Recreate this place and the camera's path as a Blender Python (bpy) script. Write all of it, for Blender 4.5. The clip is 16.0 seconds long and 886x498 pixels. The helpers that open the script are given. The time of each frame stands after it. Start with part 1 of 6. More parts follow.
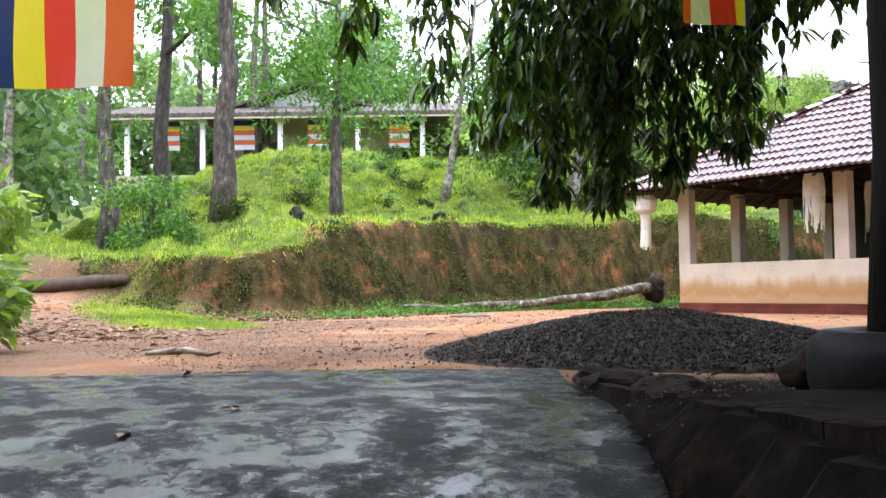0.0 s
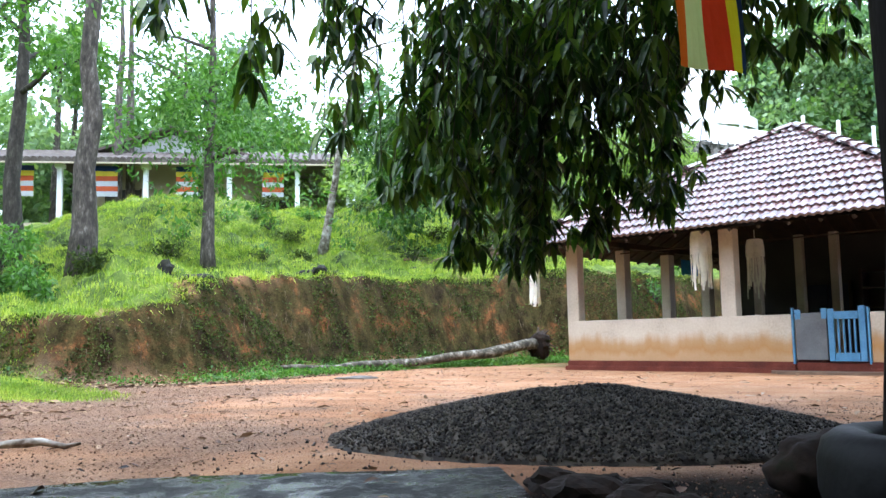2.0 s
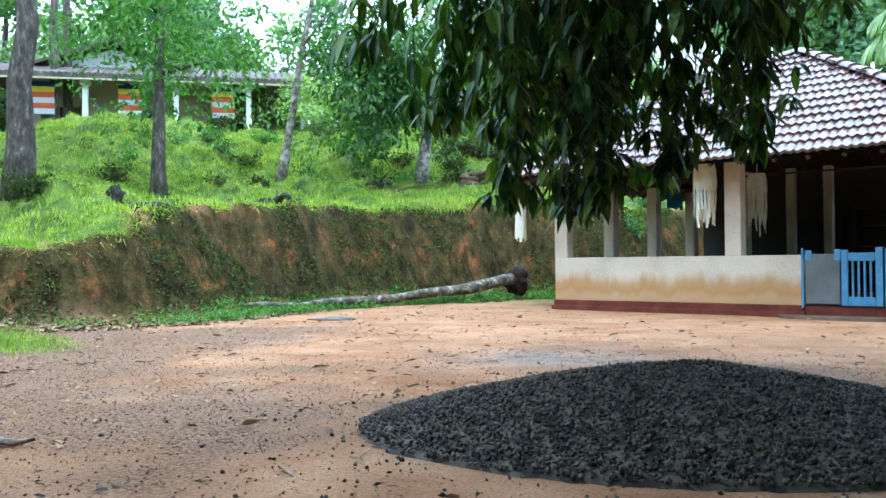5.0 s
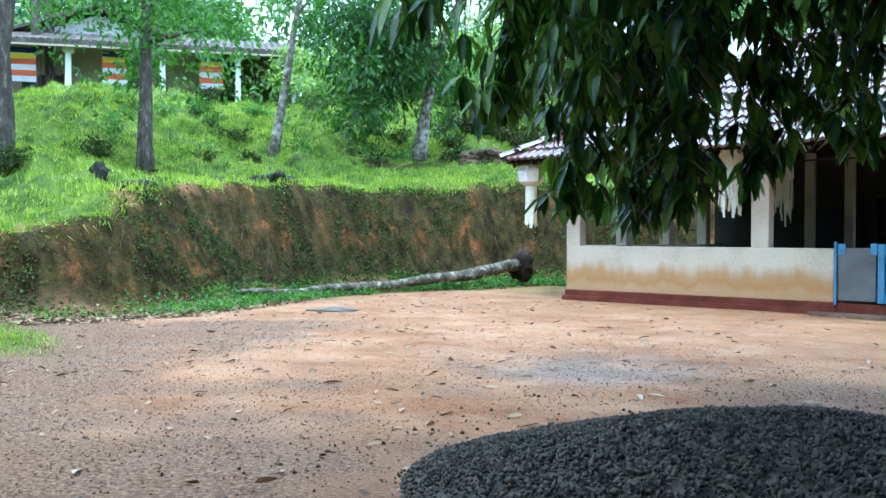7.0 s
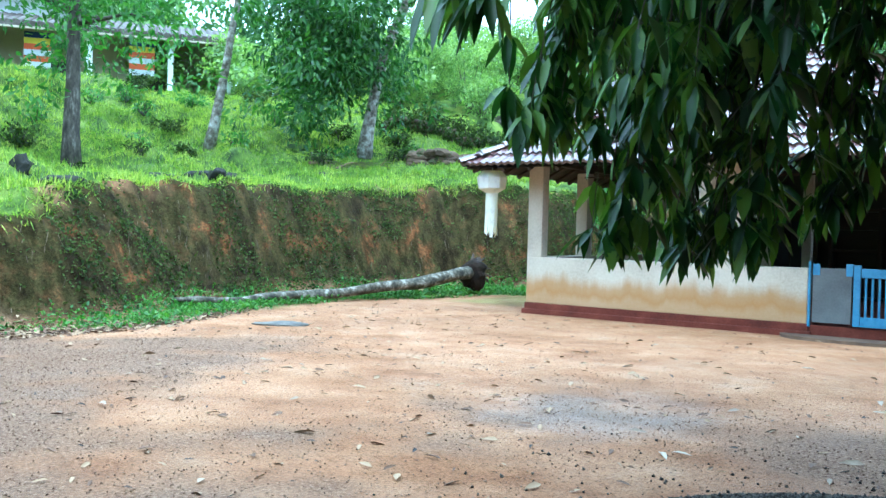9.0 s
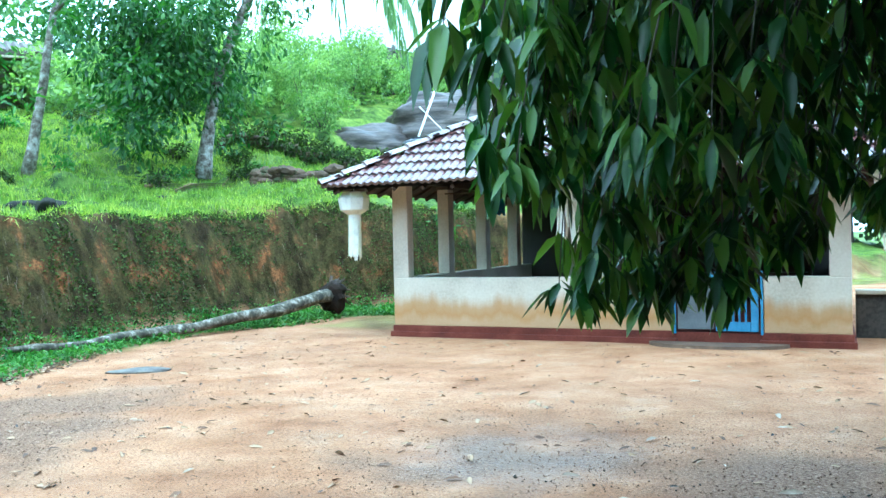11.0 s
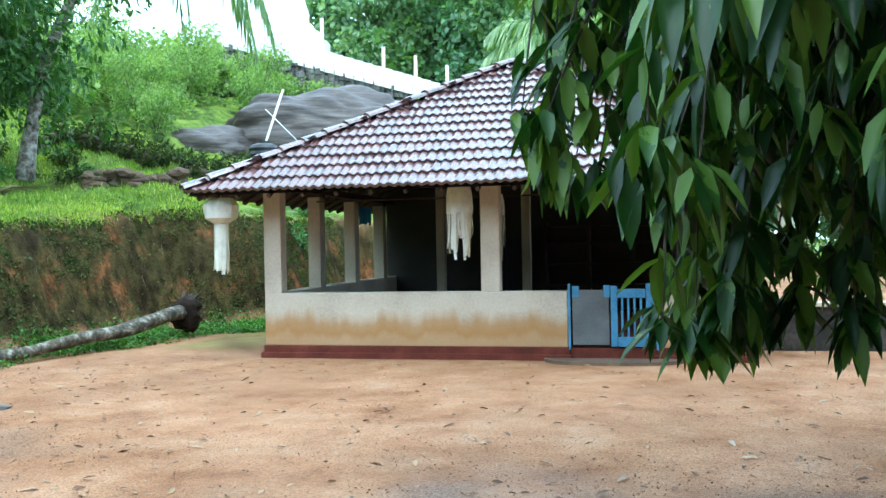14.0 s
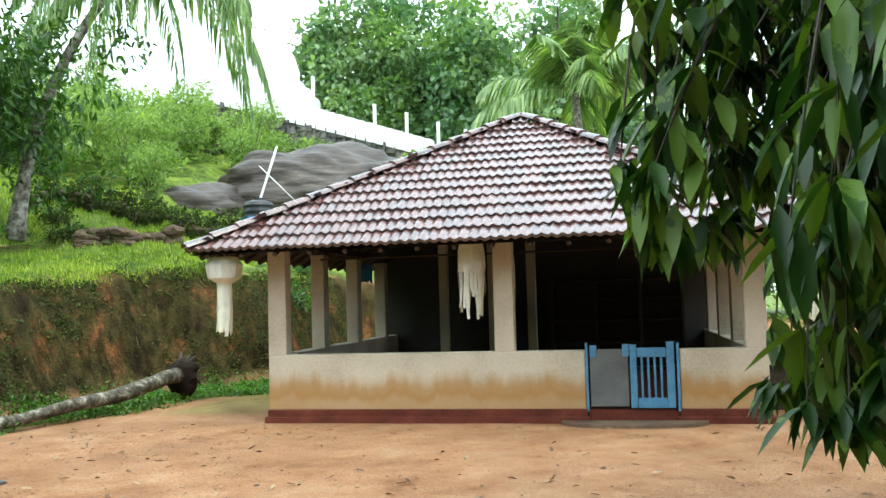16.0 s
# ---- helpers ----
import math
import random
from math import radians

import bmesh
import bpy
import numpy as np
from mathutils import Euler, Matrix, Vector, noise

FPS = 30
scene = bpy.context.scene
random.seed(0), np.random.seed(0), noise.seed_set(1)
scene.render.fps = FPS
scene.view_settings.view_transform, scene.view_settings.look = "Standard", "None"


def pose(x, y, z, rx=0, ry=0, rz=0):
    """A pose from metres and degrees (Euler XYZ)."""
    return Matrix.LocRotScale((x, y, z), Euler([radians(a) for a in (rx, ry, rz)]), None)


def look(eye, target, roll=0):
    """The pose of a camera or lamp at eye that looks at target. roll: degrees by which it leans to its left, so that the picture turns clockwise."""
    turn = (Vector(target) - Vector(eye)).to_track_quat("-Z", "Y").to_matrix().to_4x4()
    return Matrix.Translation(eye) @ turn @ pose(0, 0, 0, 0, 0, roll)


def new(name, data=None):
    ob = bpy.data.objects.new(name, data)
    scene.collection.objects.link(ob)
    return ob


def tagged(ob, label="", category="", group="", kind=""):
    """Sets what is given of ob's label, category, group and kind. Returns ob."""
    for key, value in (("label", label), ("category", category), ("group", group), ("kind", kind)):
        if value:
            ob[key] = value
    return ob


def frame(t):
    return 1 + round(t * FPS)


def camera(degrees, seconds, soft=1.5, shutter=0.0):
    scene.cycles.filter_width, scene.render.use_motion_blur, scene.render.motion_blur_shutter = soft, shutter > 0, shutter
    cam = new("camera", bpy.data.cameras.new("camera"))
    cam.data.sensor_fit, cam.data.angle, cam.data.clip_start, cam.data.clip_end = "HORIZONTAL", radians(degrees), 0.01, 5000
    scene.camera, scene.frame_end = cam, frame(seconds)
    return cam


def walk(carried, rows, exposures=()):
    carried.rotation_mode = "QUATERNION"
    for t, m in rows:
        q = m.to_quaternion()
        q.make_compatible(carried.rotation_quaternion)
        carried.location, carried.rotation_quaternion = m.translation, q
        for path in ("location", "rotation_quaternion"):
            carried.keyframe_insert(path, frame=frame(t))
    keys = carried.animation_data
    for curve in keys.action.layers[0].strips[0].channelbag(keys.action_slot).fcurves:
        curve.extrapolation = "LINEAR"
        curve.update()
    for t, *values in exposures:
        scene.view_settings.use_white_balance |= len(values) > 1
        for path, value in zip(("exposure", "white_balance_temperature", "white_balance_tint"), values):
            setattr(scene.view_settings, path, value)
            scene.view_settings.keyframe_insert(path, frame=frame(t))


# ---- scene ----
cam = camera(54.0, 16.0)
PATH = [
    (0, (10.071, -13.061, 0.395), (8.479, -11.853, 0.487), -0.7),
    (0.5, (9.898, -12.957, 0.452), (8.336, -11.715, 0.58), -0.2),
    (1, (9.754, -12.887, 0.485), (8.297, -11.528, 0.656), 1.1),
    (1.5, (9.545, -12.851, 0.532), (8.16, -11.423, 0.742), 0.1),
    (2, (9.375, -12.819, 0.548), (7.987, -11.393, 0.75), -1.1),
    (2.5, (9.17, -12.697, 0.574), (7.806, -11.243, 0.731), -1.2),
    (3, (8.974, -12.595, 0.602), (7.678, -11.076, 0.707), 0.4),
    (3.5, (8.739, -12.56, 0.637), (7.498, -10.994, 0.721), 0.4),
    (4, (8.558, -12.548, 0.676), (7.278, -11.012, 0.735), -0.3),
    (4.2, (8.477, -12.509, 0.684), (7.145, -11.017, 0.723), -0.5),
    (6.3, (7.623, -12.099, 0.893), (6.376, -10.535, 0.903), -0.7),
    (6.5, (7.547, -12.039, 0.914), (6.276, -10.496, 0.915), -0.6),
    (7, (7.379, -11.935, 0.941), (6.099, -10.399, 0.91), 0.2),
    (7.5, (7.152, -11.864, 0.993), (5.988, -10.239, 0.931), 0.1),
    (8, (6.971, -11.788, 1.032), (5.833, -10.147, 0.937), 0.7),
    (8.5, (6.775, -11.642, 1.09), (5.597, -10.027, 1.009), 1.7),
    (9, (6.574, -11.565, 1.13), (5.423, -9.93, 1.09), 1.5),
    (9.5, (6.35, -11.547, 1.2), (5.345, -9.818, 1.193), 0.1),
    (9.7, (6.281, -11.521, 1.206), (5.309, -9.773, 1.207), -0.3),
    (11.8, (5.687, -11.344, 1.408), (4.912, -9.5, 1.376), -1.3),
    (12, (5.608, -11.288, 1.413), (4.829, -9.445, 1.392), -1.4),
    (12.5, (5.438, -11.159, 1.436), (4.714, -9.295, 1.429), -0.4),
    (13, (5.223, -11.072, 1.413), (4.659, -9.154, 1.37), -0.1),
    (13.5, (5.023, -11.01, 1.399), (4.571, -9.063, 1.326), -1.0),
    (14, (4.907, -10.899, 1.397), (4.471, -8.947, 1.387), -1.1),
    (14.5, (4.835, -10.776, 1.42), (4.388, -8.828, 1.494), -1.5),
    (15, (4.754, -10.725, 1.428), (4.245, -8.793, 1.508), -0.8),
    (15.5, (4.64, -10.681, 1.433), (4.171, -8.739, 1.528), -1.0),
    (16, (4.516, -10.64, 1.448), (4.117, -8.684, 1.564), -1.6),
]

EXPOSURES = [(0, 1.43, 6350, 18), (2, 1.35, 5800, 10), (3.5, 1.3, 5500, 3), (5, 1.3, 5250, -2), (7, 1.32, 4950, -4), (8, 1.48, 4800, -7), (9, 1.53, 4700, -10), (11, 1.6, 4600, -15), (12.5, 1.52, 4650, -15), (13.5, 1.25, 5000, -9), (14.2, 1.12, 5400, -7), (15, 1.0, 6250, -4), (16, .97, 6550, -4)]
walk(cam, [(t, look(eye, target, roll)) for t, eye, target, roll in PATH], EXPOSURES)

# ---------- light: an overcast, bright sky ----------
world = bpy.data.worlds.new("overcast_sky")
scene.world = world
world.use_nodes = True
wn, wl = world.node_tree.nodes, world.node_tree.links
wn.clear()
sky = wn.new("ShaderNodeTexSky")
sky.sky_type, sky.sun_disc = "NISHITA", False
sky.sun_elevation, sky.sun_rotation = radians(62), radians(200)
sky.air_density, sky.dust_density, sky.ozone_density = 1.0, 6.0, 1.0
grey = wn.new("ShaderNodeMixRGB")
grey.inputs[0].default_value = .8
grey.inputs[2].default_value = (13.2, 14.6, 17.2, 1)
bg = wn.new("ShaderNodeBackground")
bg.inputs[1].default_value = .13
wout = wn.new("ShaderNodeOutputWorld")
wl.new(sky.outputs[0], grey.inputs[1])
wl.new(grey.outputs[0], bg.inputs[0])
wl.new(bg.outputs[0], wout.inputs[0])
sun = new("sun", bpy.data.lights.new("sun", "SUN"))
sun.data.energy, sun.data.angle, sun.data.color = .9, radians(30), (1, .96, .9)
sun.matrix_world = look((0, 0, 30), (-8, 10, 0))


# ---------- materials ----------
def material(name, colors, scale=4.0, rough=.8, bump=.2, fine=40.0, metal=0.0, spec=.5, island=0.0, transl=0.0, stretch=(1, 1, 1), rough_var=.1, wide=.35, obj_random=0.0):
    """A mottled surface: colours mixed by coarse and fine noise, with relief and uneven gloss."""
    m = bpy.data.materials.new(name)
    m.use_nodes = True
    n, k = m.node_tree.nodes, m.node_tree.links
    p = n["Principled BSDF"]
    tc = n.new("ShaderNodeTexCoord")
    mp = n.new("ShaderNodeMapping")
    mp.inputs["Scale"].default_value = stretch
    k.new(tc.outputs["Object"], mp.inputs[0])
    a, b = n.new("ShaderNodeTexNoise"), n.new("ShaderNodeTexNoise")
    a.inputs["Scale"].default_value, a.inputs["Detail"].default_value = scale, 6
    b.inputs["Scale"].default_value, b.inputs["Detail"].default_value = fine, 4
    k.new(mp.outputs[0], a.inputs["Vector"])
    k.new(mp.outputs[0], b.inputs["Vector"])
    mix = n.new("ShaderNodeMath")
    mix.operation = "MULTIPLY_ADD"
    mix.inputs[1].default_value = .4
    k.new(b.outputs[0], mix.inputs[0])
    k.new(a.outputs[0], mix.inputs[2])
    val = mix.outputs[0]
    if island:
        geo = n.new("ShaderNodeNewGeometry")
        add = n.new("ShaderNodeMath")
        add.operation = "MULTIPLY_ADD"
        add.inputs[1].default_value = island
        k.new(geo.outputs["Random Per Island"], add.inputs[0])
        k.new(val, add.inputs[2])
        val = add.outputs[0]
    if obj_random:
        oi = n.new("ShaderNodeObjectInfo")
        add = n.new("ShaderNodeMath")
        add.operation = "MULTIPLY_ADD"
        add.inputs[1].default_value = obj_random
        k.new(oi.outputs["Random"], add.inputs[0])
        k.new(val, add.inputs[2])
        val = add.outputs[0]
    ramp_node = n.new("ShaderNodeValToRGB")
    mid = .7 + (island + obj_random) / 2
    span = wide + (island + obj_random) / 2
    e = ramp_node.color_ramp.elements
    while len(e) < len(colors):
        e.new(.5)
    for i, c in enumerate(colors):
        e[i].position = min(1, max(0, mid - span / 1.4 + span * 1.4 * i / max(1, len(colors) - 1)))
        e[i].color = (*c, 1)
    k.new(val, ramp_node.inputs[0])
    k.new(ramp_node.outputs[0], p.inputs["Base Color"])
    rr = n.new("ShaderNodeMapRange")
    rr.inputs["From Min"].default_value, rr.inputs["From Max"].default_value = .3, .7
    rr.inputs["To Min"].default_value, rr.inputs["To Max"].default_value = max(.02, rough - rough_var), min(1, rough + rough_var)
    k.new(a.outputs[0], rr.inputs["Value"])
    k.new(rr.outputs[0], p.inputs["Roughness"])
    p.inputs["Metallic"].default_value = metal
    p.inputs["Specular IOR Level"].default_value = spec
    if bump:
        bp = n.new("ShaderNodeBump")
        bp.inputs["Strength"].default_value, bp.inputs["Distance"].default_value = min(1, bump), .02
        k.new(mix.outputs[0], bp.inputs["Height"])
        k.new(bp.outputs[0], p.inputs["Normal"])
    if transl:
        tr = n.new("ShaderNodeBsdfTranslucent")
        ms = n.new("ShaderNodeMixShader")
        ms.inputs[0].default_value = transl
        bright = n.new("ShaderNodeMixRGB")
        bright.blend_type = "MULTIPLY"
        bright.inputs[0].default_value = 1
        bright.inputs[2].default_value = (1.7, 1.9, .6, 1)
        k.new(ramp_node.outputs[0], bright.inputs[1])
        k.new(bright.outputs[0], tr.inputs[0])
        k.new(p.outputs[0], ms.inputs[1])
        k.new(tr.outputs[0], ms.inputs[2])
        k.new(ms.outputs[0], n["Material Output"].inputs[0])
    return m


PAN = (4.1, -6.2, -.07)  # middle of a wet pan in the yard


def ground_material():
    """Soil, grass and the cut earth of the bank, by the zones laid on the ground's mesh."""
    m = bpy.data.materials.new("soil_and_grass")
    m.use_nodes = True
    n, k = m.node_tree.nodes, m.node_tree.links
    p = n["Principled BSDF"]
    tc = n.new("ShaderNodeTexCoord")

    def noise_tex(scale, detail=6, rough=.6):
        t = n.new("ShaderNodeTexNoise")
        t.inputs["Scale"].default_value, t.inputs["Detail"].default_value, t.inputs["Roughness"].default_value = scale, detail, rough
        k.new(tc.outputs["Object"], t.inputs["Vector"])
        return t.outputs[0]

    def ramp_of(v, stops):
        r = n.new("ShaderNodeValToRGB")
        e = r.color_ramp.elements
        while len(e) < len(stops):
            e.new(.5)
        for i, (pos, c) in enumerate(stops):
            e[i].position, e[i].color = pos, (*c, 1)
        k.new(v, r.inputs[0])
        return r.outputs[0]

    def mixc(f, a, b, mode="MIX"):
        x = n.new("ShaderNodeMixRGB")
        x.blend_type = mode
        if isinstance(f, float):
            x.inputs[0].default_value = f
        else:
            k.new(f, x.inputs[0])
        for i, v in ((1, a), (2, b)):
            if isinstance(v, tuple):
                x.inputs[i].default_value = (*v, 1)
            else:
                k.new(v, x.inputs[i])
        return x.outputs[0]

    zone = n.new("ShaderNodeVertexColor")
    zone.layer_name = "zone"
    sep = n.new("ShaderNodeSeparateColor")
    k.new(zone.outputs[0], sep.inputs[0])
    grass_m, bank_m, gravel_m = sep.outputs[0], sep.outputs[1], sep.outputs[2]
    soil = ramp_of(noise_tex(1.7, 10, .68), [(.3, (.27, .132, .066)), (.44, (.40, .212, .112)), (.57, (.455, .262, .147)), (.72, (.5, .325, .21))])
    damp = ramp_of(noise_tex(.6, 8, .62), [(.38, (.7, .64, .58)), (.58, (1.04, 1.04, 1.04))])
    soil = mixc(.8, soil, damp, "MULTIPLY")
    grit = ramp_of(noise_tex(62, 3, .75), [(.34, (.38, .34, .32)), (.46, (.86, .86, .86)), (.64, (1.25, 1.2, 1.14))])
    soil = mixc(.8, soil, grit, "MULTIPLY")
    gravel = ramp_of(noise_tex(44, 5, .8), [(.34, (.055, .03, .02)), (.45, (.17, .095, .058)), (.56, (.29, .18, .112)), (.7, (.47, .34, .24))])
    soil = mixc(gravel_m, soil, gravel)
    grass = ramp_of(noise_tex(1.5, 8, .7), [(.3, (.02, .036, .009)), (.42, (.055, .092, .016)), (.52, (.13, .19, .032)), (.6, (.2, .26, .045)), (.72, (.25, .285, .06))])
    grass = mixc(.55, grass, ramp_of(noise_tex(45, 3, .7), [(.35, (.35, .4, .3)), (.65, (1.3, 1.3, 1.2))]), "MULTIPLY")
    earth = ramp_of(noise_tex(1.6, 8, .7), [(.28, (.014, .010, .005)), (.42, (.042, .03, .014)), (.5, (.058, .05, .019)), (.58, (.095, .058, .026)), (.64, (.2, .085, .036)), (.7, (.11, .06, .028)), (.78, (.05, .056, .018))])
    streak = n.new("ShaderNodeTexNoise")
    streak.inputs["Scale"].default_value, streak.inputs["Detail"].default_value = 7, 7
    tall = n.new("ShaderNodeMapping")
    tall.inputs["Scale"].default_value = (1, 1, .16)
    k.new(tc.outputs["Object"], tall.inputs[0])
    k.new(tall.outputs[0], streak.inputs["Vector"])
    earth = mixc(.8, earth, ramp_of(streak.outputs[0], [(.38, (.5, .48, .45)), (.6, (1.25, 1.22, 1.15))]), "MULTIPLY")
    earth = mixc(.7, earth, ramp_of(noise_tex(26, 5, .75), [(.35, (.25, .25, .22)), (.65, (1.35, 1.35, 1.2))]), "MULTIPLY")
    # bed soil, its near-black colour holding the mango tree's shade
    shade_soil = ramp_of(noise_tex(9, 8, .75), [(.35, (.004, .003, .002)), (.5, (.011, .008, .006)), (.62, (.022, .015, .010)), (.7, (.04, .032, .022))])
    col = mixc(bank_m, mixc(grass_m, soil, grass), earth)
    col = mixc(zone.outputs["Alpha"], col, shade_soil)
    k.new(col, p.inputs["Base Color"])
    rr = n.new("ShaderNodeMapRange")
    rr.inputs["From Min"].default_value, rr.inputs["From Max"].default_value = .35, .65
    rr.inputs["To Min"].default_value, rr.inputs["To Max"].default_value = .55, .95
    k.new(noise_tex(.8), rr.inputs["Value"])
    pan = n.new("ShaderNodeVectorMath")
    pan.operation = "DISTANCE"
    pan.inputs[1].default_value = PAN
    k.new(tc.outputs["Object"], pan.inputs[0])
    ragged = n.new("ShaderNodeMath")
    ragged.operation = "MULTIPLY_ADD"
    ragged.inputs[1].default_value = 1.6
    k.new(noise_tex(2.2, 8, .7), ragged.inputs[0])
    k.new(pan.outputs["Value"], ragged.inputs[2])
    wetness = n.new("ShaderNodeMapRange")
    wetness.inputs["From Min"].default_value, wetness.inputs["From Max"].default_value = .95, 1.7
    wetness.inputs["To Min"].default_value, wetness.inputs["To Max"].default_value = .42, 1
    k.new(ragged.outputs[0], wetness.inputs["Value"])
    gloss = n.new("ShaderNodeMath")
    gloss.operation = "MULTIPLY"
    k.new(rr.outputs[0], gloss.inputs[0])
    k.new(wetness.outputs[0], gloss.inputs[1])
    k.new(gloss.outputs[0], p.inputs["Roughness"])
    dull = n.new("ShaderNodeMath")
    dull.operation = "MAXIMUM"
    k.new(bank_m, dull.inputs[0])
    k.new(zone.outputs["Alpha"], dull.inputs[1])
    sp = n.new("ShaderNodeMapRange")
    sp.inputs["To Min"].default_value, sp.inputs["To Max"].default_value = 1, .3
    k.new(dull.outputs[0], sp.inputs["Value"])
    shine = n.new("ShaderNodeMapRange")
    shine.inputs["From Min"].default_value, shine.inputs["From Max"].default_value = .95, 1.7
    shine.inputs["To Min"].default_value, shine.inputs["To Max"].default_value = .7, .12
    k.new(ragged.outputs[0], shine.inputs["Value"])
    both = n.new("ShaderNodeMath")
    both.operation = "MULTIPLY"
    k.new(sp.outputs[0], both.inputs[0])
    k.new(shine.outputs[0], both.inputs[1])
    k.new(both.outputs[0], p.inputs["Specular IOR Level"])
    bp = n.new("ShaderNodeBump")
    bp.inputs["Strength"].default_value, bp.inputs["Distance"].default_value = .8, .04
    k.new(noise_tex(30, 6, .75), bp.inputs["Height"])
    k.new(bp.outputs[0], p.inputs["Normal"])
    return m


def wall_material():
    """Cream limewash over plaster; ochre mud splash low on the wall, streaks of green near the ground."""
    m = material("cream_limewash", [(.40, .34, .26), (.56, .49, .38), (.66, .6, .49)], 1.4, .85, .15, 30)
    n, k = m.node_tree.nodes, m.node_tree.links
    p = n["Principled BSDF"]
    base = p.inputs["Base Color"].links[0].from_socket
    geo = n.new("ShaderNodeNewGeometry")
    sep = n.new("ShaderNodeSeparateXYZ")
    k.new(geo.outputs["Position"], sep.inputs[0])
    edge = n.new("ShaderNodeTexNoise")
    edge.inputs["Scale"].default_value, edge.inputs["Detail"].default_value = 3.2, 9
    mp = n.new("ShaderNodeMapping")
    mp.inputs["Scale"].default_value = (1.6, 1.6, .3)
    k.new(geo.outputs["Position"], mp.inputs[0])
    k.new(mp.outputs[0], edge.inputs["Vector"])
    z = n.new("ShaderNodeMath")
    z.operation = "MULTIPLY_ADD"
    z.inputs[1].default_value = -.36
    k.new(edge.outputs[0], z.inputs[0])
    k.new(sep.outputs[2], z.inputs[2])
    r = n.new("ShaderNodeValToRGB")
    e = r.color_ramp.elements
    e[0].position, e[0].color = .0, (.7, .7, .7, 1)
    e[1].position, e[1].color = .37, (0, 0, 0, 1)
    x = e.new(.09)
    x.color = (.88, .88, .88, 1)
    x = e.new(.2)
    x.color = (.74, .74, .74, 1)
    k.new(z.outputs[0], r.inputs[0])
    mix = n.new("ShaderNodeMixRGB")
    mix.inputs[2].default_value = (.37, .18, .034, 1)
    k.new(r.outputs[0], mix.inputs[0])
    k.new(base, mix.inputs[1])
    # green algae towards the yard-side end of the wall
    algae = n.new("ShaderNodeTexNoise")
    algae.inputs["Scale"].default_value, algae.inputs["Detail"].default_value = 2.6, 8
    k.new(geo.outputs["Position"], algae.inputs["Vector"])
    gx = n.new("ShaderNodeMapRange")
    gx.inputs["From Min"].default_value, gx.inputs["From Max"].default_value = 5.2, 6.3
    gx.inputs["To Min"].default_value, gx.inputs["To Max"].default_value = -.25, .18
    k.new(sep.outputs[0], gx.inputs["Value"])
    am = n.new("ShaderNodeMath")
    k.new(algae.outputs[0], am.inputs[0])
    k.new(gx.outputs[0], am.inputs[1])
    ar = n.new("ShaderNodeMapRange")
    ar.inputs["From Min"].default_value, ar.inputs["From Max"].default_value = .5, .75
    ar.inputs["To Max"].default_value = .6
    k.new(am.outputs[0], ar.inputs["Value"])
    am2 = n.new("ShaderNodeMath")
    am2.operation = "MULTIPLY"
    k.new(ar.outputs[0], am2.inputs[0])
    k.new(r.outputs[0], am2.inputs[1])
    gm = n.new("ShaderNodeMixRGB")
    gm.inputs[2].default_value = (.16, .17, .05, 1)
    k.new(am2.outputs[0], gm.inputs[0])
    k.new(mix.outputs[0], gm.inputs[1])
    k.new(gm.outputs[0], p.inputs["Base Color"])
    return m


def wet_concrete():
    """Dark concrete under a film of rain: smooth puddles between rough, mossy patches."""
    m = material("wet_dark_concrete", [(.006, .006, .006), (.016, .016, .015), (.036, .034, .031), (.014, .02, .008)], 2.4, .4, .9, 24, spec=.8)
    n, k = m.node_tree.nodes, m.node_tree.links
    p = n["Principled BSDF"]
    tc = n.new("ShaderNodeTexCoord")
    pud = n.new("ShaderNodeTexNoise")
    pud.inputs["Scale"].default_value, pud.inputs["Detail"].default_value, pud.inputs["Roughness"].default_value = 4.2, 9, .75
    k.new(tc.outputs["Object"], pud.inputs["Vector"])
    r = n.new("ShaderNodeMapRange")
    r.inputs["From Min"].default_value, r.inputs["From Max"].default_value = .43, .53
    r.inputs["To Min"].default_value, r.inputs["To Max"].default_value = .06, .55
    k.new(pud.outputs[0], r.inputs["Value"])
    k.new(r.outputs[0], p.inputs["Roughness"])
    bp = [q for q in n if q.type == "BUMP"][0]
    bp.inputs["Distance"].default_value = .03
    k.new(bp.outputs[0], p.inputs["Coat Normal"])
    rip = n.new("ShaderNodeTexNoise")
    rip.inputs["Scale"].default_value, rip.inputs["Detail"].default_value, rip.inputs["Roughness"].default_value = 19, 9, .75
    k.new(tc.outputs["Object"], rip.inputs["Vector"])
    k.new(rip.outputs[0], bp.inputs["Height"])
    calm = n.new("ShaderNodeMapRange")
    calm.inputs["From Min"].default_value, calm.inputs["From Max"].default_value = .43, .55
    calm.inputs["To Min"].default_value, calm.inputs["To Max"].default_value = .14, 1
    k.new(pud.outputs[0], calm.inputs["Value"])
    k.new(calm.outputs[0], bp.inputs["Strength"])
    sheen = n.new("ShaderNodeMapRange")
    sheen.inputs["From Min"].default_value, sheen.inputs["From Max"].default_value = .43, .53
    sheen.inputs["To Min"].default_value, sheen.inputs["To Max"].default_value = 1.0, .16
    k.new(pud.outputs[0], sheen.inputs["Value"])
    k.new(sheen.outputs[0], p.inputs["Specular IOR Level"])
    bp.inputs["Strength"].default_value, bp.inputs["Distance"].default_value = .8, .035
    return m


